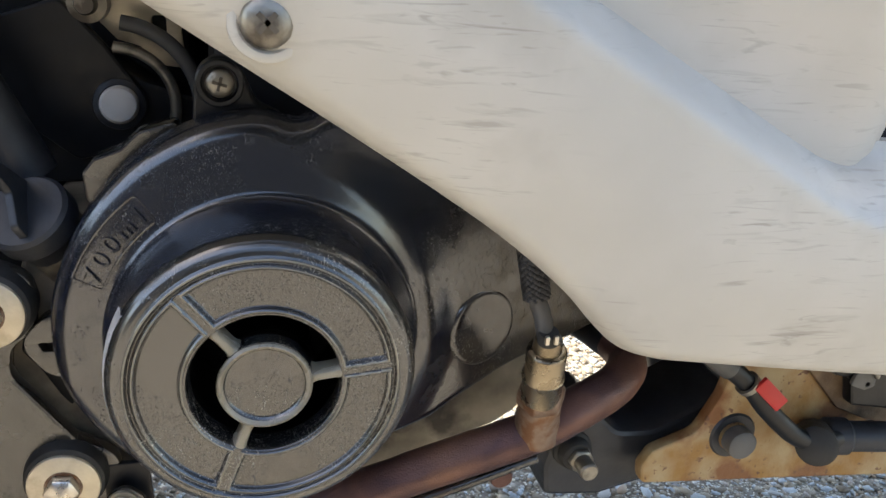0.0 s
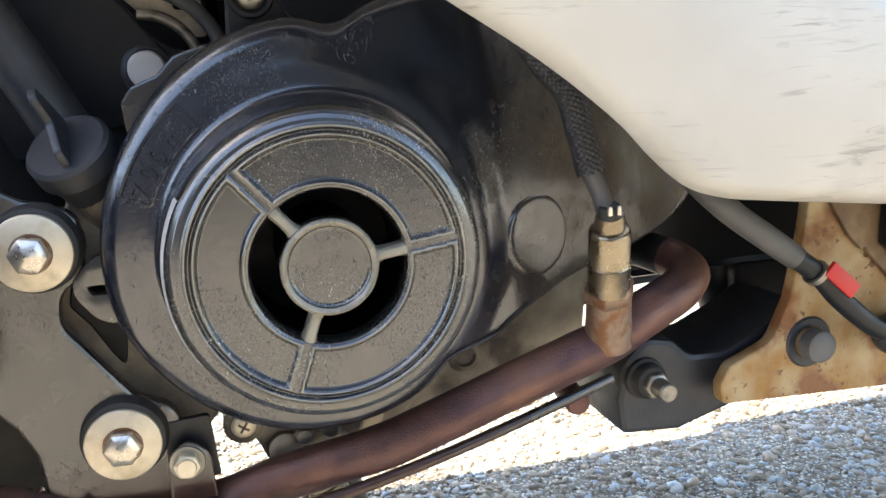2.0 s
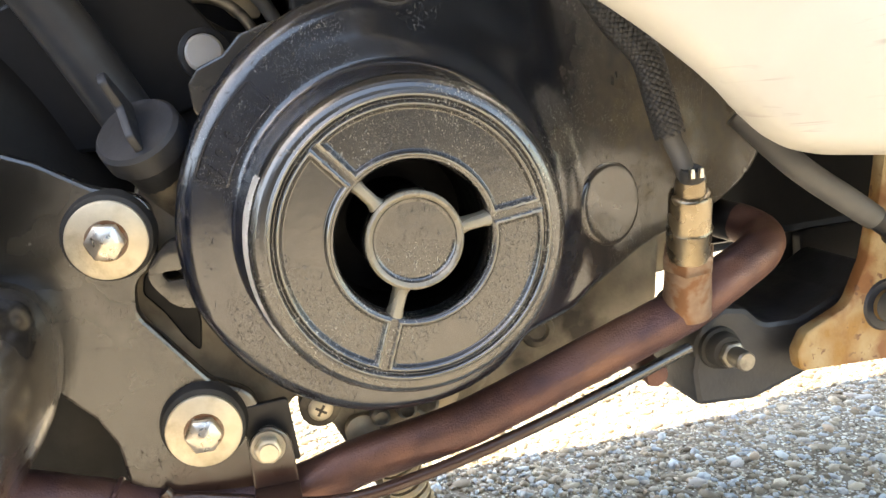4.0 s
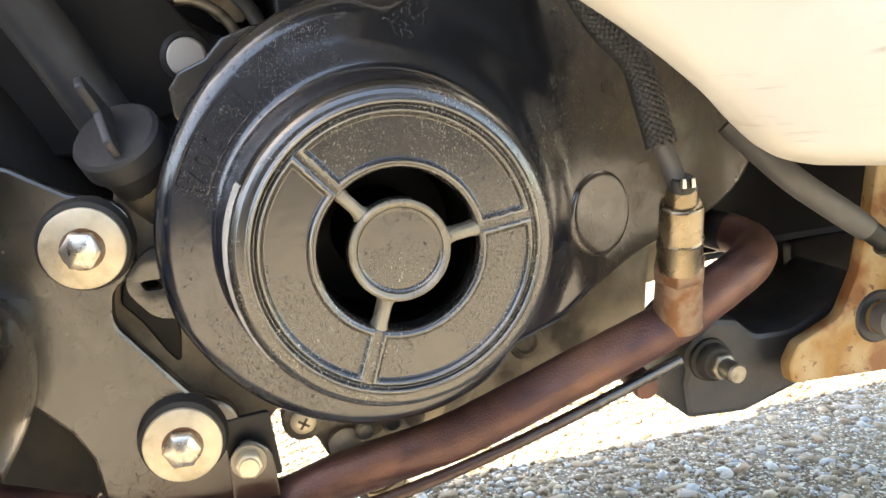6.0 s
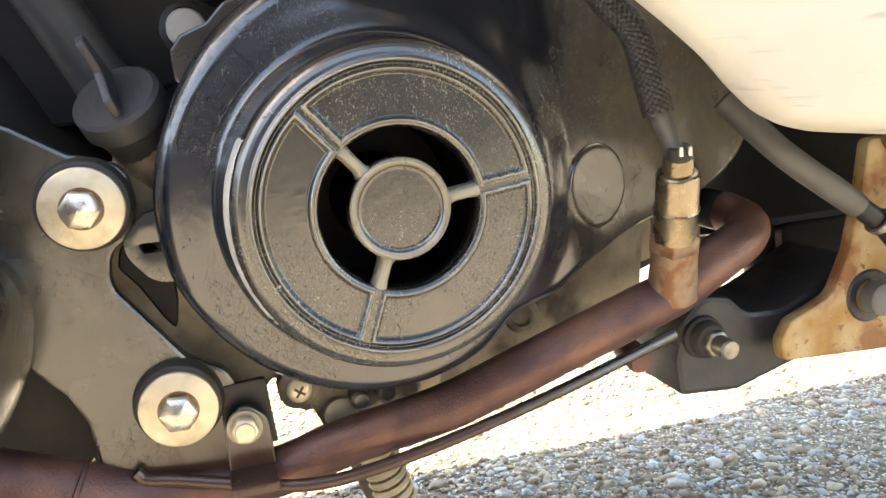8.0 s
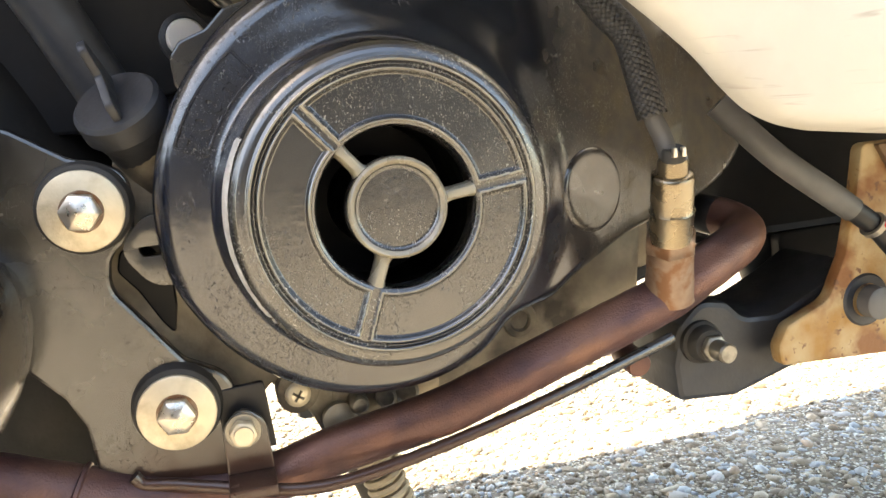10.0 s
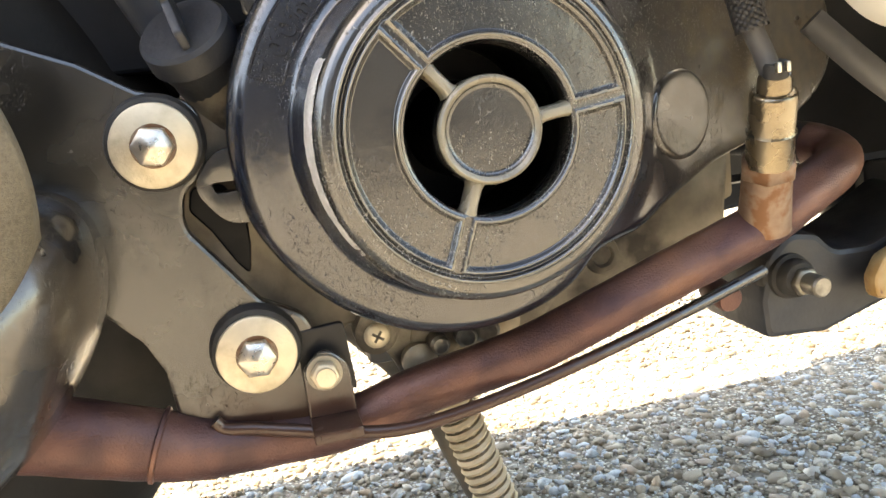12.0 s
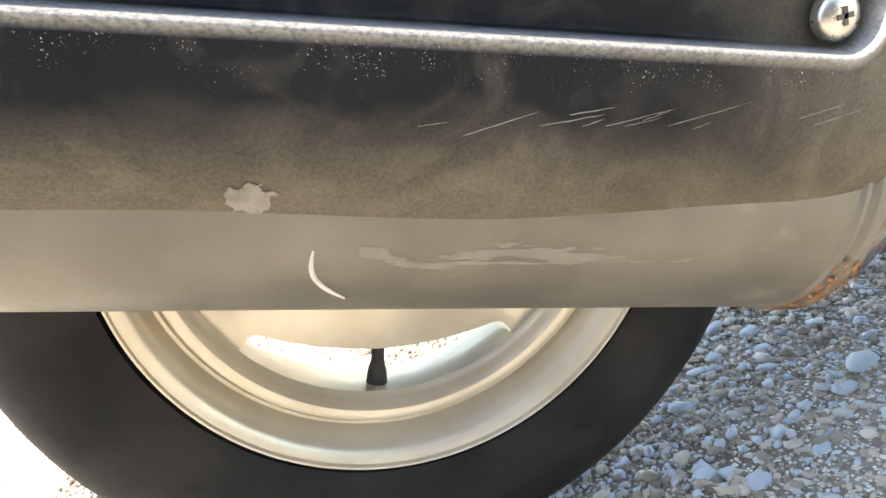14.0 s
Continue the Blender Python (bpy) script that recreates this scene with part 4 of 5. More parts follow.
for x, z, turn in ((-0.0975, 0.2725, 8), (-0.0757, 0.193, 12)):
    part("rubber_damper", lathe([(0, 0.003), (0.0146, 0.003), (0.0160, 0.002), (0.0168, -0.001), (0.0172, -0.005), (0.0168, -0.011), (0, -0.011)], (x, 0.3205, z + 0.0006), segs=48), RUBBER, bracket, "black rubber ring behind a washer")
    washer = part("washer", lathe([(0, 0.0018), (0.0138, 0.0018), (0.0145, 0.0013), (0.0147, 0.0004), (0.0147, 0), (0, 0)], (x, 0.3172, z), segs=64), ZINC, bracket, "large pale zinc plated washer")
    # thin dark disc paints the line of shade round the bolt head
    part("bolt_collar", lathe([(0, 0.0004), (0.0074, 0.0004), (0.0077, 0.0), (0, 0.0)], (x, 0.3154, z), segs=6 * 8), SENSOR_RUST, bracket)
    part("bolt_head", hex_prism((x, 0.3152, z), 0.0125, 0.0062, turn=turn, dome=0.0012, top=0.42, bevel=0.0004), BOLT, bracket, "bright hexagon bolt head")

# pipe clamp
clamp = part("pipe_clamp", join(plate(rounded([(-0.0605, 0.164), (-0.0605, 0.184, 0.008), (-0.052, 0.1915, 0.008), (-0.0435, 0.184, 0.008), (-0.0425, 0.164)], 0.001), 0.3165, 0.3195, 0.0008), block((-0.0605, 0.3, 0.160), (-0.0425, 0.3195, 0.1645), 0.001)), BRACKET, scooter, "small dark steel pipe clamp")
part("clamp_washer", lathe([(0, 0.0012), (0.0068, 0.0012), (0.0072, 0), (0, 0)], (-0.0527, 0.3165, 0.1815), segs=32), DULL_STEEL, clamp)
part("clamp_bolt", join(hex_prism((-0.0527, 0.3153, 0.1815), 0.0098, 0.005, turn=5), lathe([(0, 0.0062), (0.0036, 0.006), (0.0042, 0.004), (0, 0.004)], (-0.0527, 0.3153, 0.1815), segs=20)), ZINC, clamp)
part("clamp_tab", plate(rounded([(-0.0605, 0.17), (-0.0612, 0.1965, 0.002), (-0.0425, 0.1975, 0.002), (-0.0405, 0.17)], 0.001), 0.324, 0.327, 0.0006), DEEP_BLACK, clamp, "dark steel tab behind the clamp")

# ---- exhaust pipe ----
HEAD = [(0.140, 0.412, 0.238, 0.0086), (0.158, 0.394, 0.2375, 0.0088), (0.1735, 0.370, 0.2360, 0.0091), (0.1820, 0.350, 0.2335, 0.0095)]
PIPE = [HEAD[2], HEAD[3], (0.1825, 0.332, 0.2298, 0.0097), (0.169, 0.3165, 0.2265, 0.0100), (0.146, 0.308, 0.2195, 0.0103), (0.128, 0.307, 0.2105, 0.0102), (0.104, 0.307, 0.2025, 0.0101), (0.078, 0.307, 0.1945, 0.0100), (0.052, 0.307, 0.1862, 0.0098), (0.0292, 0.312, 0.1768, 0.0097),
        (0.0065, 0.318, 0.1700, 0.0098), (-0.017, 0.324, 0.1635, 0.0100), (-0.045, 0.329, 0.1545, 0.0103), (-0.0765, 0.330, 0.1545, 0.0110), (-0.1035, 0.326, 0.1588, 0.0124), (-0.126, 0.321, 0.1680, 0.0136), (-0.16, 0.318, 0.181, 0.0142)]
pipe = part("exhaust_pipe", tube(PIPE, 0.01, 28, 8, wobble=0.03), RUST_PIPE, scooter, "rusty brown steel exhaust pipe")
# the shaded end of the pipe is a black sleeve over the rust
part("pipe_head", tube([(x, y, z, r + 0.0002) for x, y, z, r in HEAD], 0.009, 24, 8), DEEP_BLACK, pipe, "head end of the pipe, black for the shade it lies in")
part("weld_seam", lathe([(0.0128, -0.001), (0.0142, -0.0005), (0.0144, 0.0008), (0.0131, 0.0016)], (-0.1155, 0.323, 0.1636), (-0.92, 0.1, 0.36), 36), RUST_PIPE, pipe)
part("pipe_stub", lathe([(0, 0.012), (0.005, 0.012), (0.0058, 0.0105), (0.0058, -0.004), (0, -0.004)], (0.118, 0.328, 0.180), (0.0, -1, -0.15), 28), RUST_PIPE, pipe)

# thin stay under the pipe
part("stay_rod", tube([(0.135, 0.318, 0.188), (0.10, 0.314, 0.1795), (0.064, 0.31, 0.1715), (0.026, 0.306, 0.1645), (-0.008, 0.304, 0.1595), (-0.03, 0.306, 0.1575), (-0.052, 0.312, 0.159), (-0.08, 0.320, 0.1635), (-0.0915, 0.321, 0.1655), (-0.095, 0.321, 0.1695)], 0.0026, 12, 6), BRACKET, scooter, "thin dark steel stay rod with a bent end")

# ---- oxygen sensor ----
s_lo, s_hi = Vector((0.1268, 0.304, 0.213)), Vector((0.1195, 0.284, 0.2695))
s_ax = (s_hi - s_lo).normalized()


def on_sensor(k):
    return s_lo + (s_hi - s_lo) * k


sensor = part("oxygen_sensor", lathe([(0, 0.0), (0.0088, 0.0), (0.0088, 0.012), (0.0092, 0.0135), (0.0085, 0.0145), (0.0085, 0.028), (0.008, 0.0292), (0.0075, 0.0295), (0.0062, 0.0298), (0.0060, 0.034), (0.0054, 0.036), (0.0, 0.036)], on_sensor(0.42), s_ax, 40), SENSOR, scooter, "heat-tinted brass-coloured steel oxygen sensor")
part("weld_boss", lathe([(0.0108, -0.006), (0.0102, 0.0), (0.0096, 0.008), (0.0094, 0.018), (0.0088, 0.019), (0, 0.019)], on_sensor(0.06), s_ax, 36), SENSOR_RUST, sensor, "rusty weld boss")
part("sensor_nut", hex_prism(on_sensor(0.345), 0.0192, 0.0085, s_ax, 10), SENSOR_RUST, sensor)
part("seal_boot", lathe([(0, 0), (0.0046, 0), (0.0046, 0.0035), (0.0040, 0.005), (0, 0.005)], on_sensor(1.0), s_ax, 24), RUBBER, sensor)
for k in (-1, 1):
    q = on_sensor(1.03) + Vector((0.0019 * k, -0.0040, 0.0008))
    part("terminal", block(q - Vector((0.0009, 0.0009, 0.0015)), q + Vector((0.0009, 0.0009, 0.0022)), 0.0003), STEEL, sensor)
HOSE = [(0.1188, 0.285, 0.2695), (0.1168, 0.287, 0.279), (0.1138, 0.288, 0.287), (0.1105, 0.290, 0.303), (0.1070, 0.292, 0.318), (0.0985, 0.297, 0.3305), (0.091, 0.302, 0.345), (0.080, 0.310, 0.372)]
part("sensor_lead", tube(HOSE, 0.0038, 18, 6), GREY_PLASTIC, sensor, "grey sensor cable")


def braid():
    """A braided sleeve: crossing flat strands wound round the lead."""
    sleeve = part("braided_sleeve", tube([tuple(p) for p in HOSE[2:]], 0.0052, 20, 6), RUBBER, scooter, "black braided sleeve over the sensor cable")
    path = smooth_path(HOSE[2:], 44)
    rad, strands, turns = 0.0054, 11, 3.1
    lines = []
    for i, p in enumerate(path):
        d = Vector(path[min(i + 1, len(path) - 1)] - path[max(i - 1, 0)]).normalized()
        side = d.cross(Vector((0, 1, 0))).normalized()
        lines.append((Vector(p), d, side, d.cross(side)))
    m = len(lines)
    for sense in (1, -1):
        for s in range(strands):
            bm = bmesh.new()
            prev = None
            for i in range(m):
                p, d, u, w = lines[i]
                a = sense * (2 * math.pi * turns * i / m) + 2 * math.pi * s / strands
                weave = sense * math.cos(2 * math.pi * turns * i / m * strands)
                ups = rad + 0.0004 * max(-0.8, min(0.8, weave))
                o = u * math.cos(a) + w * math.sin(a)
                tang = (-u * math.sin(a) + w * math.cos(a)) * sense
                run = (d * 0.7 + tang * 0.7).normalized()
                cross = o.cross(run)
                loop = [bm.verts.new(p + o * (ups + h) + cross * q) for q, h in ((-0.0009, -0.0001), (-0.0004, 0.0003), (0.0004, 0.0003), (0.0009, -0.0001))]
                if prev:
                    for k in range(3):
                        bm.faces.new((prev[k], prev[k + 1], loop[k + 1], loop[k]))
                prev = loop
            part("strand", bm, BRAID, sleeve)


braid()

# ---- engine mount, front ----
mount = part("engine_mount", plate(rounded([(0.152, 0.163), (0.154, 0.1445), (0.186, 0.142), (0.225, 0.153), (0.262, 0.165), (0.26, 0.205), (0.235, 0.191, 0.02), (0.212, 0.181, 0.02), (0.192, 0.182, 0.012), (0.183, 0.191, 0.01), (0.168, 0.194, 0.012), (0.157, 0.184, 0.01)], 0.006), 0.346, 0.40, 0.003), MATT_BLACK, scooter, "matt black engine mount arm")
part("mount_bush", lathe([(0, 0.010), (0.0075, 0.010), (0.0088, 0.0085), (0.0090, 0.0045), (0.0105, 0.0035), (0.0108, 0.001), (0.0128, 0.0), (0.0135, -0.0015), (0.0135, -0.02), (0, -0.02)], (0.1655, 0.3455, 0.1745), segs=36), RUBBER, mount, "black stepped rubber mount bush")
part("mount_nut", join(hex_prism((0.1658, 0.3358, 0.1743), 0.0122, 0.0055, turn=15), lathe([(0, 0.0150), (0.0040, 0.0150), (0.0048, 0.0140), (0.0048, 0), (0, 0)], (0.1660, 0.3358, 0.1742), segs=24)), DULL_STEEL, mount, "dull steel nut and stud end")

# ---- rusted frame plate ----
frame_plate = part("frame_plate", plate(rounded([(0.204, 0.1575), (0.2025, 0.168, 0.008), (0.208, 0.1775, 0.006), (0.232, 0.187, 0.012), (0.242, 0.208, 0.02), (0.249, 0.24), (0.252, 0.262), (0.42, 0.262), (0.45, 0.152), (0.36, 0.149), (0.29, 0.153)], 0.005), 0.334, 0.342, 0.0015), RUST_PLATE, scooter, "rusty steel frame plate with flaking ochre paint")
part("bolt_recess", lathe([(0.0085, 0.001), (0.0125, 0.0012), (0.0135, 0.0), (0.0135, -0.004), (0, -0.004)], (0.2535, 0.334, 0.1840), segs=36), MATT_BLACK, frame_plate)
part("frame_bolt", lathe([(0, 0.0085), (0.0066, 0.0085), (0.0080, 0.0075), (0.0082, 0.0), (0, 0)], (0.2535, 0.331, 0.1840), segs=36), GREY_PLASTIC, frame_plate, "dark grey capped bolt")
CABLE = [(0.170, 0.33, 0.288), (0.1915, 0.318, 0.2625), (0.2160, 0.313, 0.2430), (0.2365, 0.310, 0.2270), (0.2500, 0.308, 0.2120), (0.2700, 0.306, 0.1960), (0.2906, 0.308, 0.1925), (0.325, 0.318, 0.190)]
harness = part("cable_harness", tube(CABLE, 0.0050, 20, 8), DEEP_BLACK, scooter, "glossy black cable harness")
part("cable_sleeve", tube([(*p, 0.0060) for p in CABLE[:3]] + [(0.2265, 0.3115, 0.2350, 0.0057)], 0.006, 20, 8), GREY_PLASTIC, harness, "grey taped sleeve over the cable")
part("cable_tie", lathe([(0.0050, -0.0016), (0.0064, -0.0014), (0.0064, 0.0014), (0.0050, 0.0016)], (0.2365, 0.310, 0.2270), (0.78, 0, -0.62), 28), DULL_STEEL, harness)
part("plate_overlap", plate(rounded([(0.258, 0.2612), (0.2725, 0.2385), (0.2805, 0.2300), (0.2830, 0.2310), (0.2850, 0.2275), (0.312, 0.199), (0.345, 0.185), (0.42, 0.185), (0.42, 0.2612)], 0.001), 0.3305, 0.334, 0.0008), BROWN_RUST, frame_plate, "second plate welded on, brown with rust")
# one added black plate in place of the dark, shaded clutter
part("wiring_cover", plate(rounded([(0.290, 0.2605), (0.289, 0.2325), (0.299, 0.2235), (0.3085, 0.2215), (0.313, 0.205), (0.345, 0.200), (0.42, 0.2), (0.42, 0.2605)], 0.003), 0.3225, 0.3300, 0.0015), DEEP_BLACK, frame_plate, "flat black plate standing for dark clutter by the cable clip")
part("cable_clip", plate(rounded([(0.3076, 0.2188), (0.309, 0.225), (0.3165, 0.2275), (0.322, 0.2225), (0.322, 0.2175), (0.3164, 0.2157)], 0.0015), 0.3200, 0.3222, 0.0005, holes=[rounded([(0.3163, 0.2175), (0.3163, 0.2203), (0.3191, 0.2203), (0.3191, 0.2175)], 0.0012)]), GREY_PLASTIC, frame_plate, "dark grey clip with a hole")
part("strap", tube([(0.2985, 0.322, 0.2400), (0.304, 0.3205, 0.2362), (0.3128, 0.3195, 0.2315), (0.3195, 0.3190, 0.2265), (0.3215, 0.3195, 0.2235)], 0.0017, 10, 6), DULL_STEEL, frame_plate, "worn grey strap")
part("red_tag", turned(block((-0.0098, -0.0012, -0.0040), (0.0098, 0.0012, 0.0040), 0.0006), pose(0.2455, 0.3035, 0.2240, 0, 42, 0)), RED, harness, "bright red tape tag")
part("cable_boot", lathe([(0, 0.013), (0.0075, 0.0122), (0.0102, 0.010), (0.0104, -0.007), (0.009, -0.011), (0, -0.011)], (0.2835, 0.310, 0.1905), (-0.4, -0.6, 0.2), 28), RUBBER, harness)
part("connector", lathe([(0, 0.04), (0.0075, 0.04), (0.0080, 0.037), (0.0080, 0.006), (0.0098, 0.004), (0.0098, -0.006), (0.0080, -0.008), (0, -0.01)], (0.300, 0.314, 0.1900), (0.9, -0.2, 0.05), 28), MATT_BLACK, harness)

# ---- oil filler cap ----
CAP = Vector((-0.0812, 0.331, 0.3078))
cap_ax = Vector((-0.30, -0.62, 0.72)).normalized()
cap = part("oil_filler_cap", lathe([(0, 0.004), (0.0150, 0.004), (0.0165, 0.0025), (0.0168, -0.0055), (0.0155, -0.0065), (0.0150, -0.0085), (0.0135, -0.014), (0.0125, -0.03), (0, -0.03)], CAP, cap_ax, 48), MATT_BLACK, scooter, "black plastic oil filler cap with a grip fin")
back = (Vector((0.1, 1, 0)) - cap_ax * Vector((0.1, 1, 0)).dot(cap_ax)).normalized()
thick = cap_ax.cross(back)
fin = plate(rounded([(-0.0135, 0.0), (-0.0125, 0.008, 0.003), (0.001, 0.0115, 0.002), (0.003, 0.0225, 0.003), (0.0095, 0.0225, 0.003), (0.0135, 0.0)], 0.001), -0.0016, 0.0016, 0.0009)
turned(fin, Matrix.Translation(CAP + cap_ax * 0.0035) @ Matrix((back, thick, cap_ax)).transposed().to_4x4())
part("grip_fin", fin, MATT_BLACK, cap)
part("filler_neck", tube([(-0.079, 0.34, 0.302), (-0.07, 0.35, 0.285), (-0.055, 0.36, 0.26)], 0.014, 24, 5), CASTING, scooter, "dusty cast oil filler neck")

# ---- dark plastic and hoses above ----
part("air_box", block((-0.4, 0.440, 0.30), (-0.02, 0.6, 0.55), 0.02), MATT_BLACK, scooter, "dark plastic air box in shade")
tag_rim = part("round_plug", lathe([(0, 0.004), (0.0075, 0.003), (0.0088, 0.001), (0.0088, -0.006), (0, -0.006)], (-0.0552, 0.4045, 0.3392), (0.05, -1, 0.1), 32), PALE, scooter, "pale round plastic plug")
part("plug_collar", lathe([(0.0092, -0.004), (0.0092, 0.002), (0.0115, 0.001), (0.0125, -0.004)], (-0.0552, 0.4055, 0.3392), (0.05, -1, 0.1), 32), MATT_BLACK, tag_rim)
for R, r, a0, a1, mat in ((0.0262, 0.0027, -40, 91, DULL_STEEL), (0.0375, 0.0036, 0, 85, GREY_PLASTIC)):
    part("duct_rim", tube([(-0.0565 + R * math.cos(radians(a0 + (a1 - a0) * k / 7)), 0.409, 0.3385 + R * math.sin(radians(a0 + (a1 - a0) * k / 7))) for k in range(8)], r, 16, 5), mat, scooter, "curved rim of the air duct")
part("duct_bolt", lathe([(0, 0.006), (0.004, 0.006), (0.0048, 0.004), (0.005, 0.0), (0.0085, -0.001), (0.009, -0.01), (0, -0.01)], (-0.0665, 0.405, 0.3835), segs=28), DULL_STEEL, scooter, "dull steel bolt on the air duct")
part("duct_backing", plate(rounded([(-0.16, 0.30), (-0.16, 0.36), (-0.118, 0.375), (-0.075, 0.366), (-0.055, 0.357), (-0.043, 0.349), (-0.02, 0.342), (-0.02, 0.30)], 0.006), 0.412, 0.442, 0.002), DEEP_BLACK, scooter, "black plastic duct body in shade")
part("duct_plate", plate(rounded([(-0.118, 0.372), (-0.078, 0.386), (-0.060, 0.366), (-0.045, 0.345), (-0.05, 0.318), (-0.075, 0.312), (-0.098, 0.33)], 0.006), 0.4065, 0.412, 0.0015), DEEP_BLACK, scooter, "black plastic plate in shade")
part("duct_frame", plate(rounded([(-0.080, 0.398), (-0.066, 0.376), (-0.057, 0.3665), (-0.047, 0.364), (-0.039, 0.3555), (-0.026, 0.354), (-0.028, 0.372), (-0.018, 0.40)], 0.003), 0.426, 0.432, 0.0015, holes=[rounded([(-0.0415, 0.3675), (-0.0415, 0.3785), (-0.0345, 0.3785), (-0.0345, 0.3675)], 0.0025)]), ZINC, scooter, "pale alloy frame piece behind the air duct")
part("rear_strut", tube([(-0.19, 0.362, 0.51), (-0.144, 0.365, 0.42), (-0.109, 0.37, 0.356), (-0.088, 0.372, 0.313)], 0.0115, 20, 6), MATT_BLACK, scooter, "black plastic duct in shade")
part("cover_ear", plate(rounded([(-0.0605, 0.314), (-0.0612, 0.325), (-0.057, 0.3305), (-0.047, 0.3345), (-0.0400, 0.3415), (-0.0255, 0.346), (-0.02, 0.330), (-0.05, 0.305)], 0.003), 0.330, 0.345, 0.001), BRACKET, scooter)

# ---- how deep the engine side lies behind the grille's face ----
DEPTH_FROM = (0.0, 0.270, 0.300, 0.316, 0.330, 0.346, 0.400, 0.450, 2.0)
DEPTH_TO = (0.0, 0.270, 0.3095, 0.324, 0.338, 0.352, 0.403, 0.450, 2.0)
SKINS = ("fan_cover", "bare_patch", "mark_frame", "capacity_letters", "blind_patch", "exhaust_pipe", "pipe_head", "stay_rod", "engine_case", "cover_ear", "slotted_lug", "cable_harness", "sensor_lead", "braided_sleeve", "strand", "intake_well", "intake_grille", "hub")
FRONT = Vector((-0.045, 0.003, 0.317))


def set_back(ob):
    """Push a part back to its depth and widen it to suit: thin shells place by place, compact parts as a whole."""
    base = Vector((0, 0, 0))
    p = ob
    while p:
        base += p.location
        p = p.parent
    me = ob.data
    mid = sum((v.co for v in me.vertices), Vector()) / len(me.vertices) + base
    skin = ob.name.split(".")[0] in SKINS
    k0 = (float(np.interp(mid.y, DEPTH_FROM, DEPTH_TO)) - FRONT.y) / (mid.y - FRONT.y)
    for v in me.vertices:
        q = v.co + base
        k = (float(np.interp(q.y, DEPTH_FROM, DEPTH_TO)) - FRONT.y) / (q.y - FRONT.y) if skin else k0
        v.co = FRONT + (q - FRONT) * k - base


for ob in list(scooter.children_recursive):
    if ob.name.split(".")[0] not in ("frame_plate", "bolt_recess", "frame_bolt", "plate_overlap", "wiring_cover", "cable_clip", "strap"):
        set_back(ob)

# ---- muffler ----
A, B = radians(21.5), radians(23.7)
MO = Vector((-0.184, 0.0, 0.280))


def m_at(s, y, u):
    """A place on the muffler: s back along it, y across, u up from the groove's line."""
    return Vector((MO.x - s * math.cos(A) + u * math.sin(A), y, MO.z + s * math.sin(A) + u * math.cos(A)))


def shield_half(s, u):
    """Half height of the shield's bulge: fuller below, away from the nose."""
    return 0.066 + (0.0058 * math.exp(-((s - 0.10) / 0.075) ** 2) if u < -0.012 else 0.0)


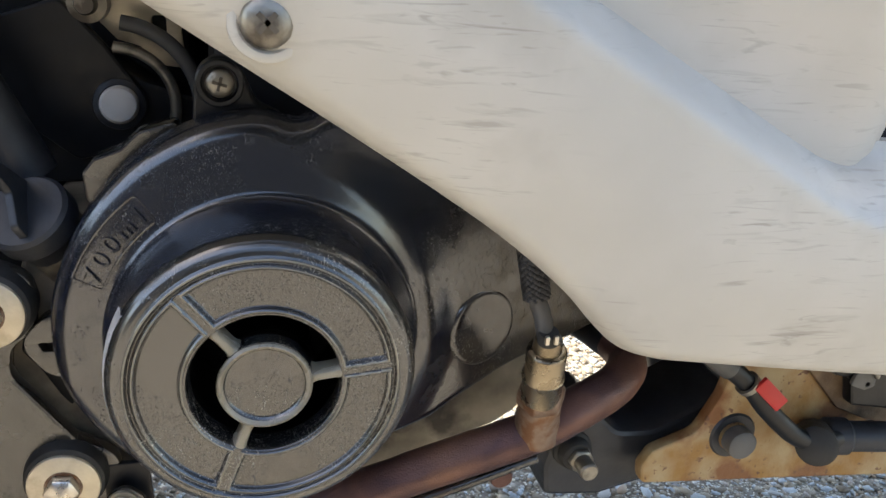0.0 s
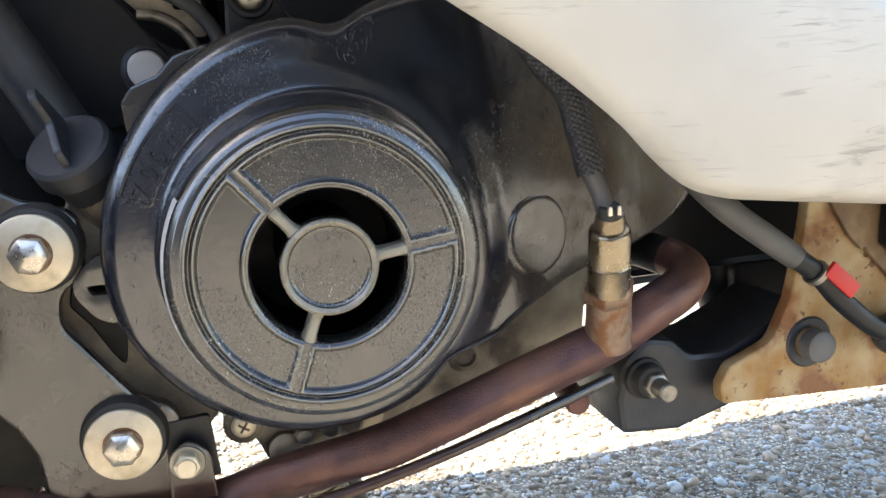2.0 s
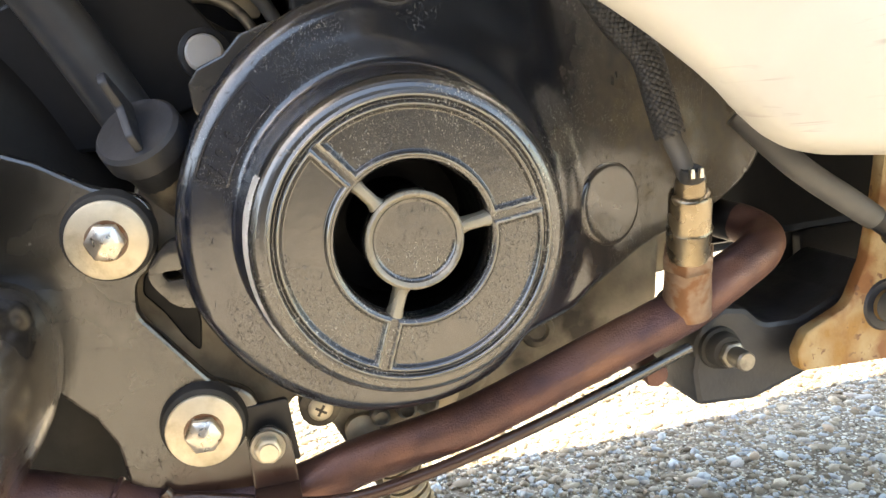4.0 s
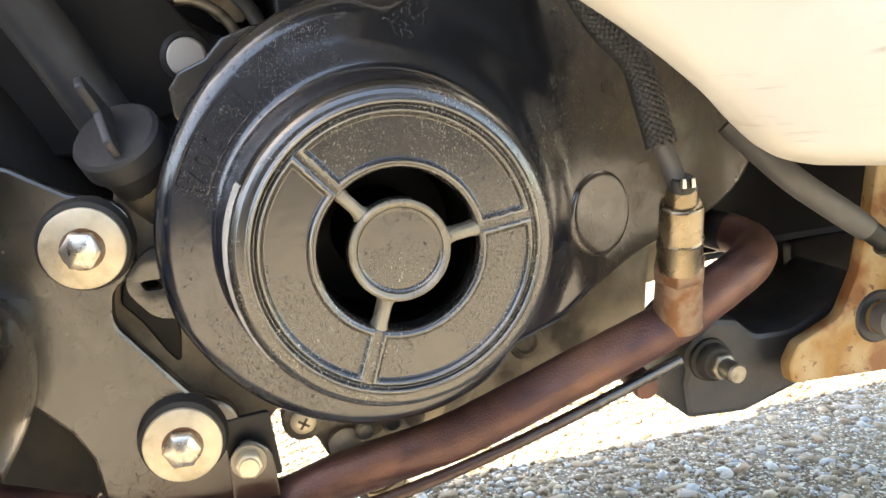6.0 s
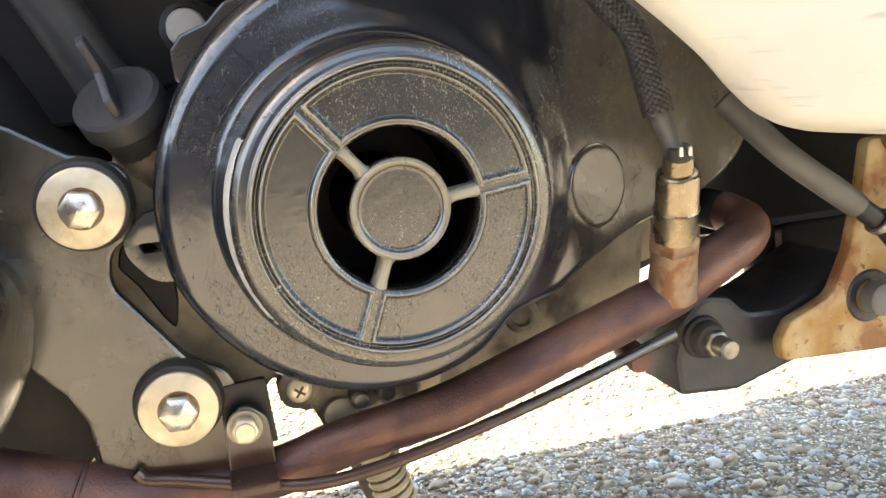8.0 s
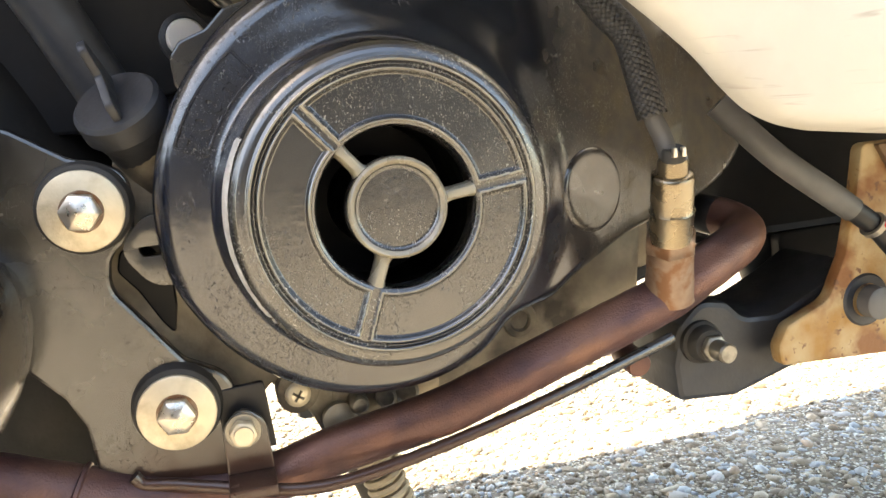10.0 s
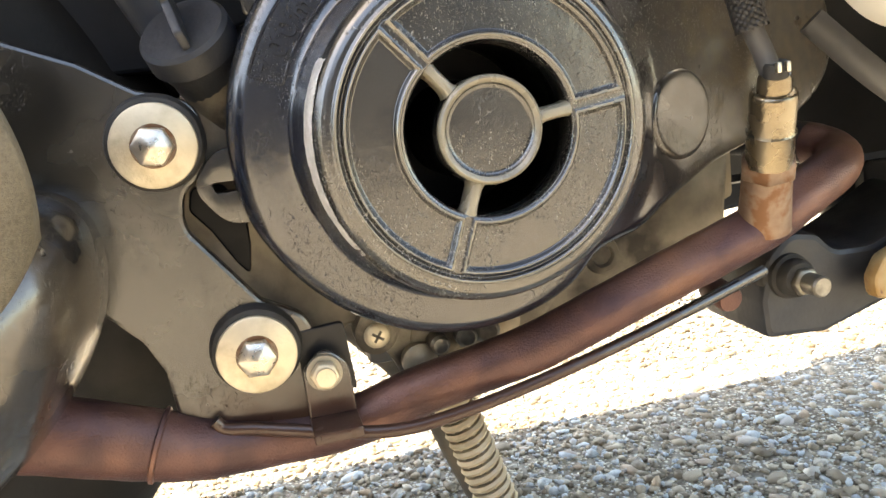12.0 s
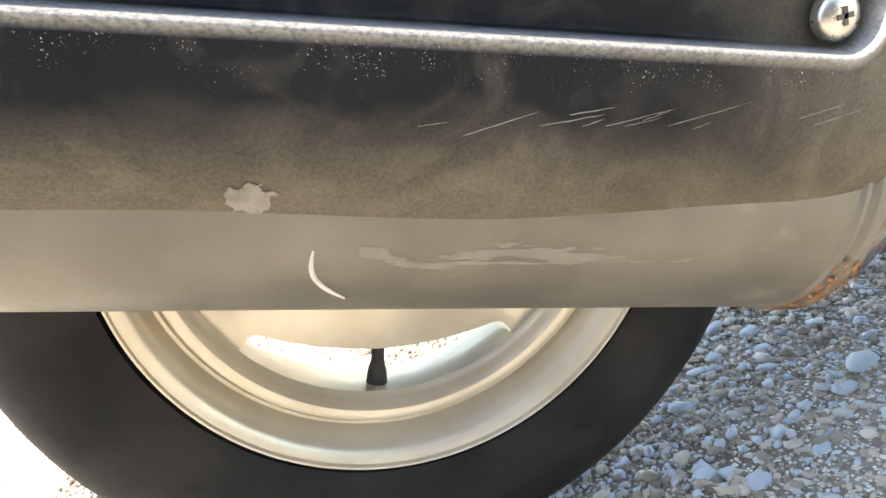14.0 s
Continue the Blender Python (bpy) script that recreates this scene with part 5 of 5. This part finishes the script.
def muffler():
    base = Vector((-0.18, 0.318, 0.217))
    ax = Vector((-math.cos(B), 0, math.sin(B)))
    prof = [(0, -0.017), (0.0555, -0.017), (0.057, -0.0168), (0.0578, -0.0155), (0.0588, -0.014), (0.059, -0.0095), (0.0578, -0.008), (0.0575, -0.0065), (0.0586, -0.0055), (0.059, -0.0035), (0.0578, -0.002), (0.0578, 0.012), (0.0578, 0.31), (0.055, 0.325), (0.03, 0.335), (0, 0.335)]
    body = part("muffler", lathe(prof, base, ax, 80), MUFFLER_BODY, scooter, "dusty grey steel muffler with rust at its front seam", 30)
    # the front cone leans upwards, to meet the pipe
    bm, rings = bmesh.new(), []
    up, side = Vector((math.sin(B), 0, math.cos(B))), Vector((0, 1, 0))
    for k in range(19):
        q = math.sin(math.pi / 2 * k / 18)
        r, lift = 0.0568 * (1 - q ** 2.2) ** 0.6 + 0.0004, 0.017 * q ** 1.3
        c = base - ax * (0.0165 + 0.0345 * q) + up * lift
        rings.append([bm.verts.new(c + (side * math.cos(2 * math.pi * n / 80) + up * math.sin(2 * math.pi * n / 80)) * r) for n in range(80)])
    for a, b in zip(rings, rings[1:]):
        for n in range(80):
            bm.faces.new((a[n], b[n], b[(n + 1) % 80], a[(n + 1) % 80]))
    bm.faces.new(rings[-1])
    bmesh.ops.recalc_face_normals(bm, faces=bm.faces)
    part("front_cone", bm, CONE_PAINT, body, "dark glossy front cone of the muffler")
    # the black heat shield: a bulging shell with a long groove
    bm = bmesh.new()
    lines = sorted(set([round(-0.0765 + 0.0035 * k, 5) for k in range(39)] + [round(-0.0185 + 0.0006 * k, 5) for k in range(24)] + [round(0.0075 + 0.0007 * k, 5) for k in range(18)]))
    nu = len(lines) - 1
    grid = []
    stops = [-0.060 + 0.0008 * k * (k / 14 if k < 14 else 1) for k in range(48)]
    stops += [-0.0225 + 0.0006 * k for k in range(43)] + [0.0045 + 0.3315 * (k / 40) for k in range(41)]
    for s in stops:
        row = []
        k = min(1.0, (s + 0.060) / 0.068)
        nose = math.sqrt(max(0.0, 1 - (1 - k) ** 2))
        lo = -0.008 - 0.060 * nose - 0.0075 * math.exp(-((s - 0.12) / 0.09) ** 2)
        hi = -0.008 + 0.060 * nose
        for base_u in lines:
            u = max(lo, min(hi, base_u))
            v = (u + 0.012) / shield_half(s, u)
            bulge = max(0.0, 1 - abs(v) ** 2.6)
            y = 0.294 - 0.0465 * bulge ** 0.6 * (0.35 + 0.65 * nose ** 0.7)
            # the groove: sloped wall above, sharp lip below
            du = u - 0.002
            dist = math.hypot(min(0.0, s), du)
            wall = 0.0038 + 0.003 * max(0.0, du / max(dist, 1e-6)) ** 1.5
            g = max(0.0, min(1.0, (0.0136 - dist) / wall + (1.0 if du > 0 else 0.6) * 0.35))
            g = g * g * (3 - 2 * g)
            lip = math.exp(-((dist - 0.0150) / 0.0015) ** 2) * max(0.0, min(1.0, 0.4 - du * 90))
            y = (y - 0.0016 * lip) * (1 - g) + 0.2595 * g
            row.append(bm.verts.new(m_at(s, y, u)))
        grid.append(row)
    for i in range(len(grid) - 1):
        for j in range(nu):
            bm.faces.new((grid[i][j], grid[i + 1][j], grid[i + 1][j + 1], grid[i][j + 1]))
    # turned-in rim, so that the shell has thickness
    rim = [grid[0][j] for j in range(nu, -1, -1)]
    loop = [r[0] for r in grid] + grid[-1][1:] + [r[-1] for r in grid[-2::-1]] + [grid[0][j] for j in range(nu - 1, 0, -1)]
    back = [bm.verts.new(v.co + Vector((0, 0.006, 0))) for v in loop]
    for k in range(len(loop)):
        k2 = (k + 1) % len(loop)
        try:
            bm.faces.new((loop[k], loop[k2], back[k2], back[k]))
        except ValueError:
            pass
    bmesh.ops.remove_doubles(bm, verts=bm.verts, dist=0.00002)
    shield = part("heat_shield", bm, MUFFLER_COVER, body, "black textured heat shield, dusty and scratched", 60)
    return body, shield


muffler_ob, shield_ob = muffler()
pan_screw(muffler_ob, m_at(0.0, 0.2545, 0.0), 0.0079, material=BOLT, turn=40, label="bright steel cross-head screw", span=0.74, dome=0.46)


def on_body(s, t, lift=0.0003):
    """A place on the muffler's round body: s back along it, t degrees round, 180 nearest the viewer, 270 lowest."""
    base, ax = Vector((-0.18, 0.318, 0.217)), Vector((-math.cos(B), 0, math.sin(B)))
    up = Vector((math.sin(B), 0, math.cos(B)))
    r = 0.0578 + lift
    if s < -0.002:
        r = float(np.interp(s, (-0.0265, -0.0185, -0.0155, -0.014, -0.0035, -0.002), (0.0558, 0.057, 0.0578, 0.059, 0.059, 0.0578))) + lift
    return base + ax * s + Vector((0, 1, 0)) * r * math.cos(radians(t)) + up * r * math.sin(radians(t))


def shield_y(u, s=0.1):
    return 0.294 - 0.0465 * max(0.0, 1 - abs((u + 0.012) / shield_half(s, u)) ** 2.6) ** 0.6


def muffler_wear():
    def ragged(a, b, k=60.0):
        return noise.noise(Vector((a * k, b * k, 3.3))) + 0.5 * noise.noise(Vector((a * k * 3, b * k * 3, 8.1)))

    # flaking rust at the front seam
    part("seam_rust", patch(on_body, -0.024, -0.003, 205, 262, lambda s, t: ragged(s * 9, t * 0.012) > 0.16 - (t - 205) * 0.006 + abs(s + 0.011) * 22, 60, 90), FLAKE_RUST, muffler_ob, "flaking orange rust")
    # pale water stain along the flank
    part("pale_stain", patch(lambda s, t: on_body(s, t, 0.0001), 0.055, 0.17, 194, 218, lambda s, t: abs(t - 207 - 5 * ragged(s, 0.1, 38)) < 2.2 + 4.5 * ragged(s, t * 0.01, 60) - abs(s - 0.115) * 30, 170, 60), WATER_STAIN, muffler_ob, "pale dried water stain")
    # crescent scrape
    arc = [on_body(0.1835 - 0.013 * k / 12 + 0.0045 * math.sin(math.pi * k / 12), 205 + 24 * k / 12, 0.0002) for k in range(13)]
    part("scrape", tube([(*p, 0.0007 * math.sin(math.pi * (k + 1.2) / 14.4) + 0.0002) for k, p in enumerate(arc)], 0.0006, 6, 2), CHALK, muffler_ob, "pale crescent scrape")
    # scratches on the heat shield
    rng = random.Random(5)
    marks = [(0.1202, -0.0387, 0.0937, -0.0294), (0.0979, -0.0353, 0.0759, -0.031), (0.0776, -0.0349, 0.0533, -0.0285), (0.0722, -0.0349, 0.0585, -0.0316), (0.0574, -0.0344, 0.0256, -0.0251), (0.133, -0.0363, 0.1229, -0.0345), (0.0850, -0.0352, 0.0775, -0.0325), (0.0660, -0.0330, 0.0555, -0.0290), (0.0490, -0.0352, 0.0420, -0.0325),
             (0.0895, -0.032, 0.0735, -0.029), (0.012, -0.031, -0.004, -0.026), (0.006, -0.033, -0.012, -0.027)]
    for s0, u0, s2, u2 in marks:
        pts = []
        fine = rng.uniform(0.5, 1.1)
        for k in range(9):
            q = k / 8
            s1, u1 = s0 + (s2 - s0) * q, u0 + (u2 - u0) * q + rng.uniform(-0.00009, 0.00009)
            pts.append((*m_at(s1, shield_y(u1, s1) + 0.0001, u1), 0.00007 + 0.00019 * fine * (1 - abs(q - 0.3) / 0.7) * rng.uniform(0.6, 1.4)))
        part("scratch", tube(pts, 0.0003, 5, 2), SCRATCHED, shield_ob)
    # dried mud blotch near the lower edge
    part("mud_blotch", patch(lambda s, u: m_at(s, shield_y(u, s) - 0.0004, u), 0.155, 0.2, -0.070, -0.050, lambda s, u: math.hypot((s - 0.1765) / 0.0072, (u + 0.0578) / 0.0052) < 0.85 + 0.35 * ragged(s, u, 420), 150, 70), MUD, shield_ob, "dried pale mud blotch")


muffler_wear()

# ---- rear wheel ----
WX, WY, WZ = -0.304, 0.45, 0.229


def rear_wheel():
    hubc = (WX, WY, WZ)
    t_prof = []
    for k in range(33):
        a = math.pi * (k / 32) - math.pi / 2
        t_prof.append((0.172 + 0.042 * math.cos(a) ** 0.8 if abs(a) < 1.57 else 0.172, 0.045 * math.sin(a)))
    t_prof = [(0.148, -0.036)] + t_prof + [(0.148, 0.036)]
    rim = [(0.1130, 0.004), (0.1132, 0.0115), (0.1150, 0.0130), (0.1162, 0.0150), (0.1175, 0.0195), (0.1195, 0.0222), (0.1225, 0.0230), (0.1250, 0.0222), (0.1268, 0.0195), (0.1280, 0.0165), (0.1298, 0.0165), (0.1312, 0.0195), (0.1330, 0.0265), (0.1355, 0.0315), (0.1390, 0.0345), (0.1418, 0.0352), (0.1432, 0.0358), (0.1440, 0.0380), (0.1450, 0.0384), (0.1456, 0.0365), (0.1455, 0.033), (0.144, 0.028), (0.136, 0.02), (0.136, -0.02), (0.144, -0.03), (0.1455, -0.04), (0.14, -0.039), (0.13, -0.032), (0.118, -0.03), (0.114, -0.01)]
    wheel = part("rear_wheel", lathe(rim, hubc, segs=128, close=True), RIM_PAINT, scooter, "cream painted cast scooter wheel")
    part("tyre", lathe(t_prof, hubc, segs=128, close=True), TYRE, wheel, "black rubber tyre")
    holes = []
    for k in range(3):
        # a wide opening, and a small square one in the spoke beside it
        t0 = radians(-111 + 120 * k)
        ring = [(0.1135, t0 + radians(q)) for q in range(-42, 43, 4)] + [(0.0900 / math.cos(radians(q * 0.7)), t0 + radians(q)) for q in (41, 32, 22, 10, 0, -10, -22, -32, -41)]
        holes.append(rounded([(WX + r * math.cos(t), WZ + r * math.sin(t)) for r, t in ring], 0.007, 3))
        t1 = t0 + radians(60)
        d, e = (math.cos(t1), math.sin(t1)), (-math.sin(t1), math.cos(t1))
        holes.append(rounded([(WX + d[0] * p + e[0] * q, WZ + d[1] * p + e[1] * q) for p, q in ((0.084, -0.0125), (0.104, -0.0145), (0.104, 0.0145), (0.084, 0.0125))], 0.006, 4))
    disc = [(WX + 0.1195 * math.cos(2 * math.pi * k / 96), WZ + 0.1195 * math.sin(2 * math.pi * k / 96)) for k in range(96)]
    part("wheel_web", plate(disc, WY - 0.008, WY + 0.008, 0.002, holes), RIM_PAINT, wheel)
    part("wheel_hub", lathe([(0, 0.03), (0.03, 0.03), (0.04, 0.02), (0.054, 0.0105), (0.058, 0.0095), (0.0605, 0.008), (0.061, -0.008), (0.05, -0.02), (0, -0.03)], hubc, segs=64), RIM_PAINT, wheel)
    d = Vector((math.cos(radians(-111)), 0, math.sin(radians(-111))))
    part("valve", lathe([(0, 0.0), (0.0062, 0.0), (0.0052, 0.010), (0.0036, 0.016), (0.0036, 0.032), (0, 0.033)], Vector(hubc) + d * 0.116, -d, 24), RUBBER, wheel, "black rubber tyre valve")
    return wheel


rear_wheel()

# ---- stand with its spring ----
stand = part("stand", tube([(-0.004, 0.385, 0.15), (0.004, 0.385, 0.12), (0.02, 0.383, 0.075), (0.036, 0.38, 0.035), (0.050, 0.378, 0.006)], 0.0085, 18, 5), STAND_PAINT, scooter, "dusty brown steel stand leg")


def coil():
    a, b = Vector((0.003, 0.372, 0.145)), Vector((0.0215, 0.370, 0.080))
    d = (b - a).normalized()
    u = d.orthogonal().normalized()
    w = d.cross(u)
    turns, per = 14, 14
    pts = [a + (b - a) * (k / (turns * per)) + (u * math.cos(2 * math.pi * k / per) + w * math.sin(2 * math.pi * k / per)) * 0.0085 for k in range(turns * per + 1)]
    bm = bmesh.new()
    prev = None
    for i, p in enumerate(pts):
        t = (pts[min(i + 1, len(pts) - 1)] - pts[max(i - 1, 0)]).normalized()
        s = t.cross(d).normalized()
        o = t.cross(s)
        loop = [bm.verts.new(p + (s * math.cos(k * math.pi / 3) + o * math.sin(k * math.pi / 3)) * 0.0019) for k in range(6)]
        if prev:
            for k in range(6):
                bm.faces.new((prev[k], prev[(k + 1) % 6], loop[(k + 1) % 6], loop[k]))
        prev = loop
    return bm


part("coil_spring", coil(), SPRING, stand, "rust-dusted coil spring")
part("spring_hook", tube([(0.022, 0.369, 0.082), (0.027, 0.367, 0.07), (0.031, 0.367, 0.058), (0.029, 0.37, 0.051), (0.024, 0.372, 0.053)], 0.0018, 8, 5), SPRING, stand)
part("stand_leg", tube([(-0.03, 0.50, 0.15), (0.01, 0.53, 0.095), (0.036, 0.552, 0.046), (0.046, 0.556, 0.006)], 0.0085, 16, 5), STAND_PAINT, stand)

# ---- white body side panel ----


def fold_z(x):
    return 0.406 - 0.535 * (x - 0.079) if x < 0.19 else 0.3466 - (x - 0.19) * 0.5


def side_panel():
    low = smooth_path([(-0.14, 0.470), (-0.028, 0.399), (0.029, 0.364), (0.078, 0.3325), (0.108, 0.309), (0.1225, 0.294), (0.134, 0.284), (0.148, 0.2785), (0.17, 0.275), (0.256, 0.265), (0.4, 0.25), (0.62, 0.24)], 6)
    bm = bmesh.new()
    rows = []
    nv = 24
    for p in low:
        x0, z0 = p
        x1 = x0 + 0.055 * max(0.0, min(1.0, (0.2 - x0) / 0.2))
        top = fold_z(x1) if x1 < 0.212 else 0.334
        col = []
        for j in range(nv + 1):
            q = j / nv
            x, z = x0 + (x1 - x0) * q, z0 + (top - z0) * q
            edge = (z - z0) * 0.8
            y = 0.247 - 0.012 * q + 0.006 * max(0.0, 1 - edge / 0.004) ** 2 - 0.004 * math.sin(q * math.pi)
            col.append(bm.verts.new((x, y, z)))
        rows.append(col)
    for a, b in zip(rows, rows[1:]):
        for j in range(nv):
            bm.faces.new((a[j], b[j], b[j + 1], a[j + 1]))
    # turned edge below and the ledge above
    for a, b in zip(rows, rows[1:]):
        ea, eb = [bm.verts.new(v[0].co + Vector((0, 0.004, 0.0012))) for v in (a, b)]
        bm.faces.new((a[0], ea, eb, b[0]))
        pa, pb = a[-1], b[-1]
        for k in range(1, 11):
            t = k / 10
            off = Vector((0.0, 0.030 * (t * t * (3 - 2 * t)), 0.0265 * t))
            ta, tb = bm.verts.new(a[-1].co + off), bm.verts.new(b[-1].co + off)
            bm.faces.new((pa, pb, tb, ta))
            pa, pb = ta, tb
    bmesh.ops.remove_doubles(bm, verts=bm.verts, dist=0.0002)
    p = part("side_panel", bm, WHITE_PANEL, scooter, "scuffed off-white plastic side panel", 60)
    # upper flank, set back behind the fold
    bm = bmesh.new()
    cols = []
    for i in range(41):
        x = -0.12 + 0.372 * i / 40
        zb = fold_z(x) + 0.004
        col = []
        for j in range(21):
            q = j / 20
            z = zb + (0.72 - zb) * q ** 1.5
            hollow = 0.012 * math.exp(-((z - zb - 0.03) / 0.03) ** 2)
            y = 0.255 + 0.6 * hollow - 0.038 * q + 0.03 * max(0.0, (x - 0.207) / 0.045) ** 2.5
            col.append(bm.verts.new((x, y, z)))
        cols.append(col)
    for a, b in zip(cols, cols[1:]):
        for j in range(20):
            bm.faces.new((a[j], b[j], b[j + 1], a[j + 1]))
    edge = [bm.verts.new(v.co + Vector((-0.004, 0.05, 0))) for v in cols[-1]]
    for j in range(20):
        bm.faces.new((cols[-1][j], edge[j], edge[j + 1], cols[-1][j + 1]))
    part("upper_flank", bm, CLEAN_WHITE, p, "cleaner white upper flank", 60)
    return p


panel = side_panel()


def flank_y(x, z):
    zb = fold_z(x) + 0.004
    q = max(0.0, (z - zb) / (0.72 - zb)) ** (1 / 1.5)
    return 0.255 + 0.0072 * math.exp(-((z - zb - 0.03) / 0.03) ** 2) - 0.038 * q + 0.03 * max(0.0, (x - 0.207) / 0.045) ** 2.5


crack = smooth_path([(0.097, 0.414), (0.106, 0.4055), (0.112, 0.400), (0.120, 0.3955), (0.130, 0.3895), (0.140, 0.384), (0.151, 0.3795)], 5)
part("crack", tube([(x, flank_y(x, z) + 0.0003, z, 0.00035 + 0.0003 * noise.noise(Vector((x * 300, z * 300, 0)))) for x, z in crack], 0.0006, 6, 2), CHALK_DIRT, panel, "hairline crack in the plastic")
part("screw_seat", lathe([(0.0079, -0.0004), (0.0086, 0.0004), (0.0098, 0.0006), (0.0112, -0.0001), (0.0118, -0.003), (0, -0.003)], (0.0074, 0.2425, 0.3952), segs=48), WHITE_PANEL, panel)
pan_screw(panel, (0.0072, 0.2422, 0.3955), 0.0076, material=DULL_STEEL, turn=2, label="dull grey cross-head screw")

# ---- the rest of the body, mostly out of sight: plain blocks added to cast its shade ----
part("footboard", block((0.2, 0.262, 0.305), (0.62, 0.64, 0.332), 0.004), WHITE_PANEL, scooter, "white plastic footboard")
# seat and tail blocks are sized to keep the sun off cap and hanger
part("seat_body", block((-0.2, 0.275, 0.47), (0.2, 0.60, 0.80), 0.03, 3), WHITE_PANEL, scooter)
part("tail_body", block((-0.9, 0.315, 0.62), (-0.1, 0.60, 0.85), 0.04, 3), WHITE_PANEL, scooter)
part("belt_case", block((-0.5, 0.54, 0.16), (0.05, 0.625, 0.36), 0.02, 2), CASTING, scooter)
part("far_panel", block((0.0, 0.585, 0.2), (0.62, 0.62, 0.42), 0.01), WHITE_PANEL, scooter)
# unseen block, added to stop a streak of sun on the ground
part("floor_frame", block((-0.1, 0.515, 0.30), (0.25, 0.61, 0.34), 0.006), MATT_BLACK, scooter)
part("cross_member", plate(rounded([(0.1, 0.14), (0.2, 0.148), (0.236, 0.155), (0.262, 0.163), (0.45, 0.172), (0.45, 0.31), (0.1, 0.31)], 0.006), 0.545, 0.57, 0.004), MATT_BLACK, scooter)
part("leg_shield", block((0.58, 0.27, 0.25), (0.66, 0.64, 1.05), 0.02), WHITE_PANEL, scooter)


# ---- gravel ----
# larger blue-grey pebbles: place and half length
STONES = [(-0.042, 0.438, 0.0141), (-0.126, 0.503, 0.0078), (-0.116, 0.499, 0.006), (-0.072, 0.454, 0.0049), (-0.102, 0.486, 0.0049), (-0.127, 0.414, 0.0078), (-0.089, 0.475, 0.0081), (-0.178, 0.475, 0.0043), (-0.168, 0.447, 0.0071), (-0.069, 0.422, 0.0081), (-0.084, 0.544, 0.0096), (-0.069, 0.521, 0.0085),
          (-0.159, 0.477, 0.0081), (-0.173, 0.402, 0.0064), (-0.151, 0.401, 0.0046), (-0.119, 0.387, 0.0071), (-0.185, 0.409, 0.0096), (-0.165, 0.386, 0.0092), (-0.152, 0.496, 0.0081), (-0.219, 0.45, 0.0053)]

def stone_verts(rng, sub=1):
    bm = bmesh.new()
    bmesh.ops.create_icosphere(bm, subdivisions=sub, radius=1)
    v = np.array([tuple(q.co) for q in bm.verts])
    f = [[q.index for q in p.verts] for p in bm.faces]
    bm.free()
    return v, f


def gravel():
    """Pebbles: the larger ones single, the fine ones joined."""
    rng = np.random.default_rng(4)
    shapes = []
    base, faces = stone_verts(rng, 2)
    for k in range(8):
        bump = np.array([1 + 0.3 * noise.noise(Vector(p) * 1.5 + Vector((k * 7.1, 0, 0))) for p in base])[:, None]
        v = base * bump
        v[:, 2] = np.clip(v[:, 2], -0.8, 0.62 + 0.1 * rng.random())
        shapes.append(v)
    small, sfaces = stone_verts(rng, 1)
    F = np.array(sfaces)
    n = 30000
    pos = np.stack([rng.uniform(-0.62, 0.62, n), 0.28 + 0.62 * rng.random(n) ** 1.2], 1)
    size = np.clip(rng.lognormal(math.log(0.0019), 0.48, n), 0.0008, 0.0056)
    allv, allf = [], []
    for i in range(n):
        a = rng.uniform(0, 6.28)
        sc = size[i] * np.array([rng.uniform(0.9, 1.7), rng.uniform(0.7, 1.1), rng.uniform(0.55, 0.85)])
        v = small * (1 + 0.2 * rng.standard_normal((len(small), 1))) * sc
        c, s = math.cos(a), math.sin(a)
        v = np.stack([v[:, 0] * c - v[:, 1] * s, v[:, 0] * s + v[:, 1] * c, v[:, 2]], 1)
        v += (pos[i, 0], pos[i, 1], -0.0008 - sc[2] * 0.15)
        allv.append(v)
        allf.append(F + i * len(small))
    me = bpy.data.meshes.new("gravel")
    me.from_pydata(np.concatenate(allv).tolist(), [], np.concatenate(allf).tolist())
    me.polygons.foreach_set("use_smooth", [True] * len(me.polygons))
    me.materials.append(PEBBLE)
    ob = new("gravel", me)
    ob.parent = ground_ob
    ob.location = -ground_ob.location
    tagged(ob, "fine grey, blue-grey and beige gravel set in the ground", kind="stuff")
    meshes = []
    for k, v in enumerate(shapes + shapes):
        q = bpy.data.meshes.new("pebble")
        q.from_pydata(v.tolist(), [], faces)
        q.polygons.foreach_set("use_smooth", [True] * len(q.polygons))
        q.materials.append(PEBBLE if k < 8 else RIVER_STONE)
        meshes.append(q)
    known = STONES
    for i in range(300):
        if i < len(known):
            x, y, r = known[i]
        else:
            x, y, r = rng.uniform(-0.22, 0.5), rng.uniform(0.32, 0.66), float(np.clip(rng.lognormal(math.log(0.0042), 0.4), 0.0028, 0.011))
        p = new("pebble", meshes[i % 8 + (8 if i < len(known) else 0)])
        p.parent = ground_ob
        p.scale = (r, r * rng.uniform(0.5, 0.85), r * rng.uniform(0.45, 0.65))
        p.rotation_euler = (rng.uniform(-0.15, 0.15), rng.uniform(-0.15, 0.15), rng.uniform(-0.5, 0.5))
        p.location = Vector((x, y, -0.0008 - 0.12 * r)) - ground_ob.location


gravel()
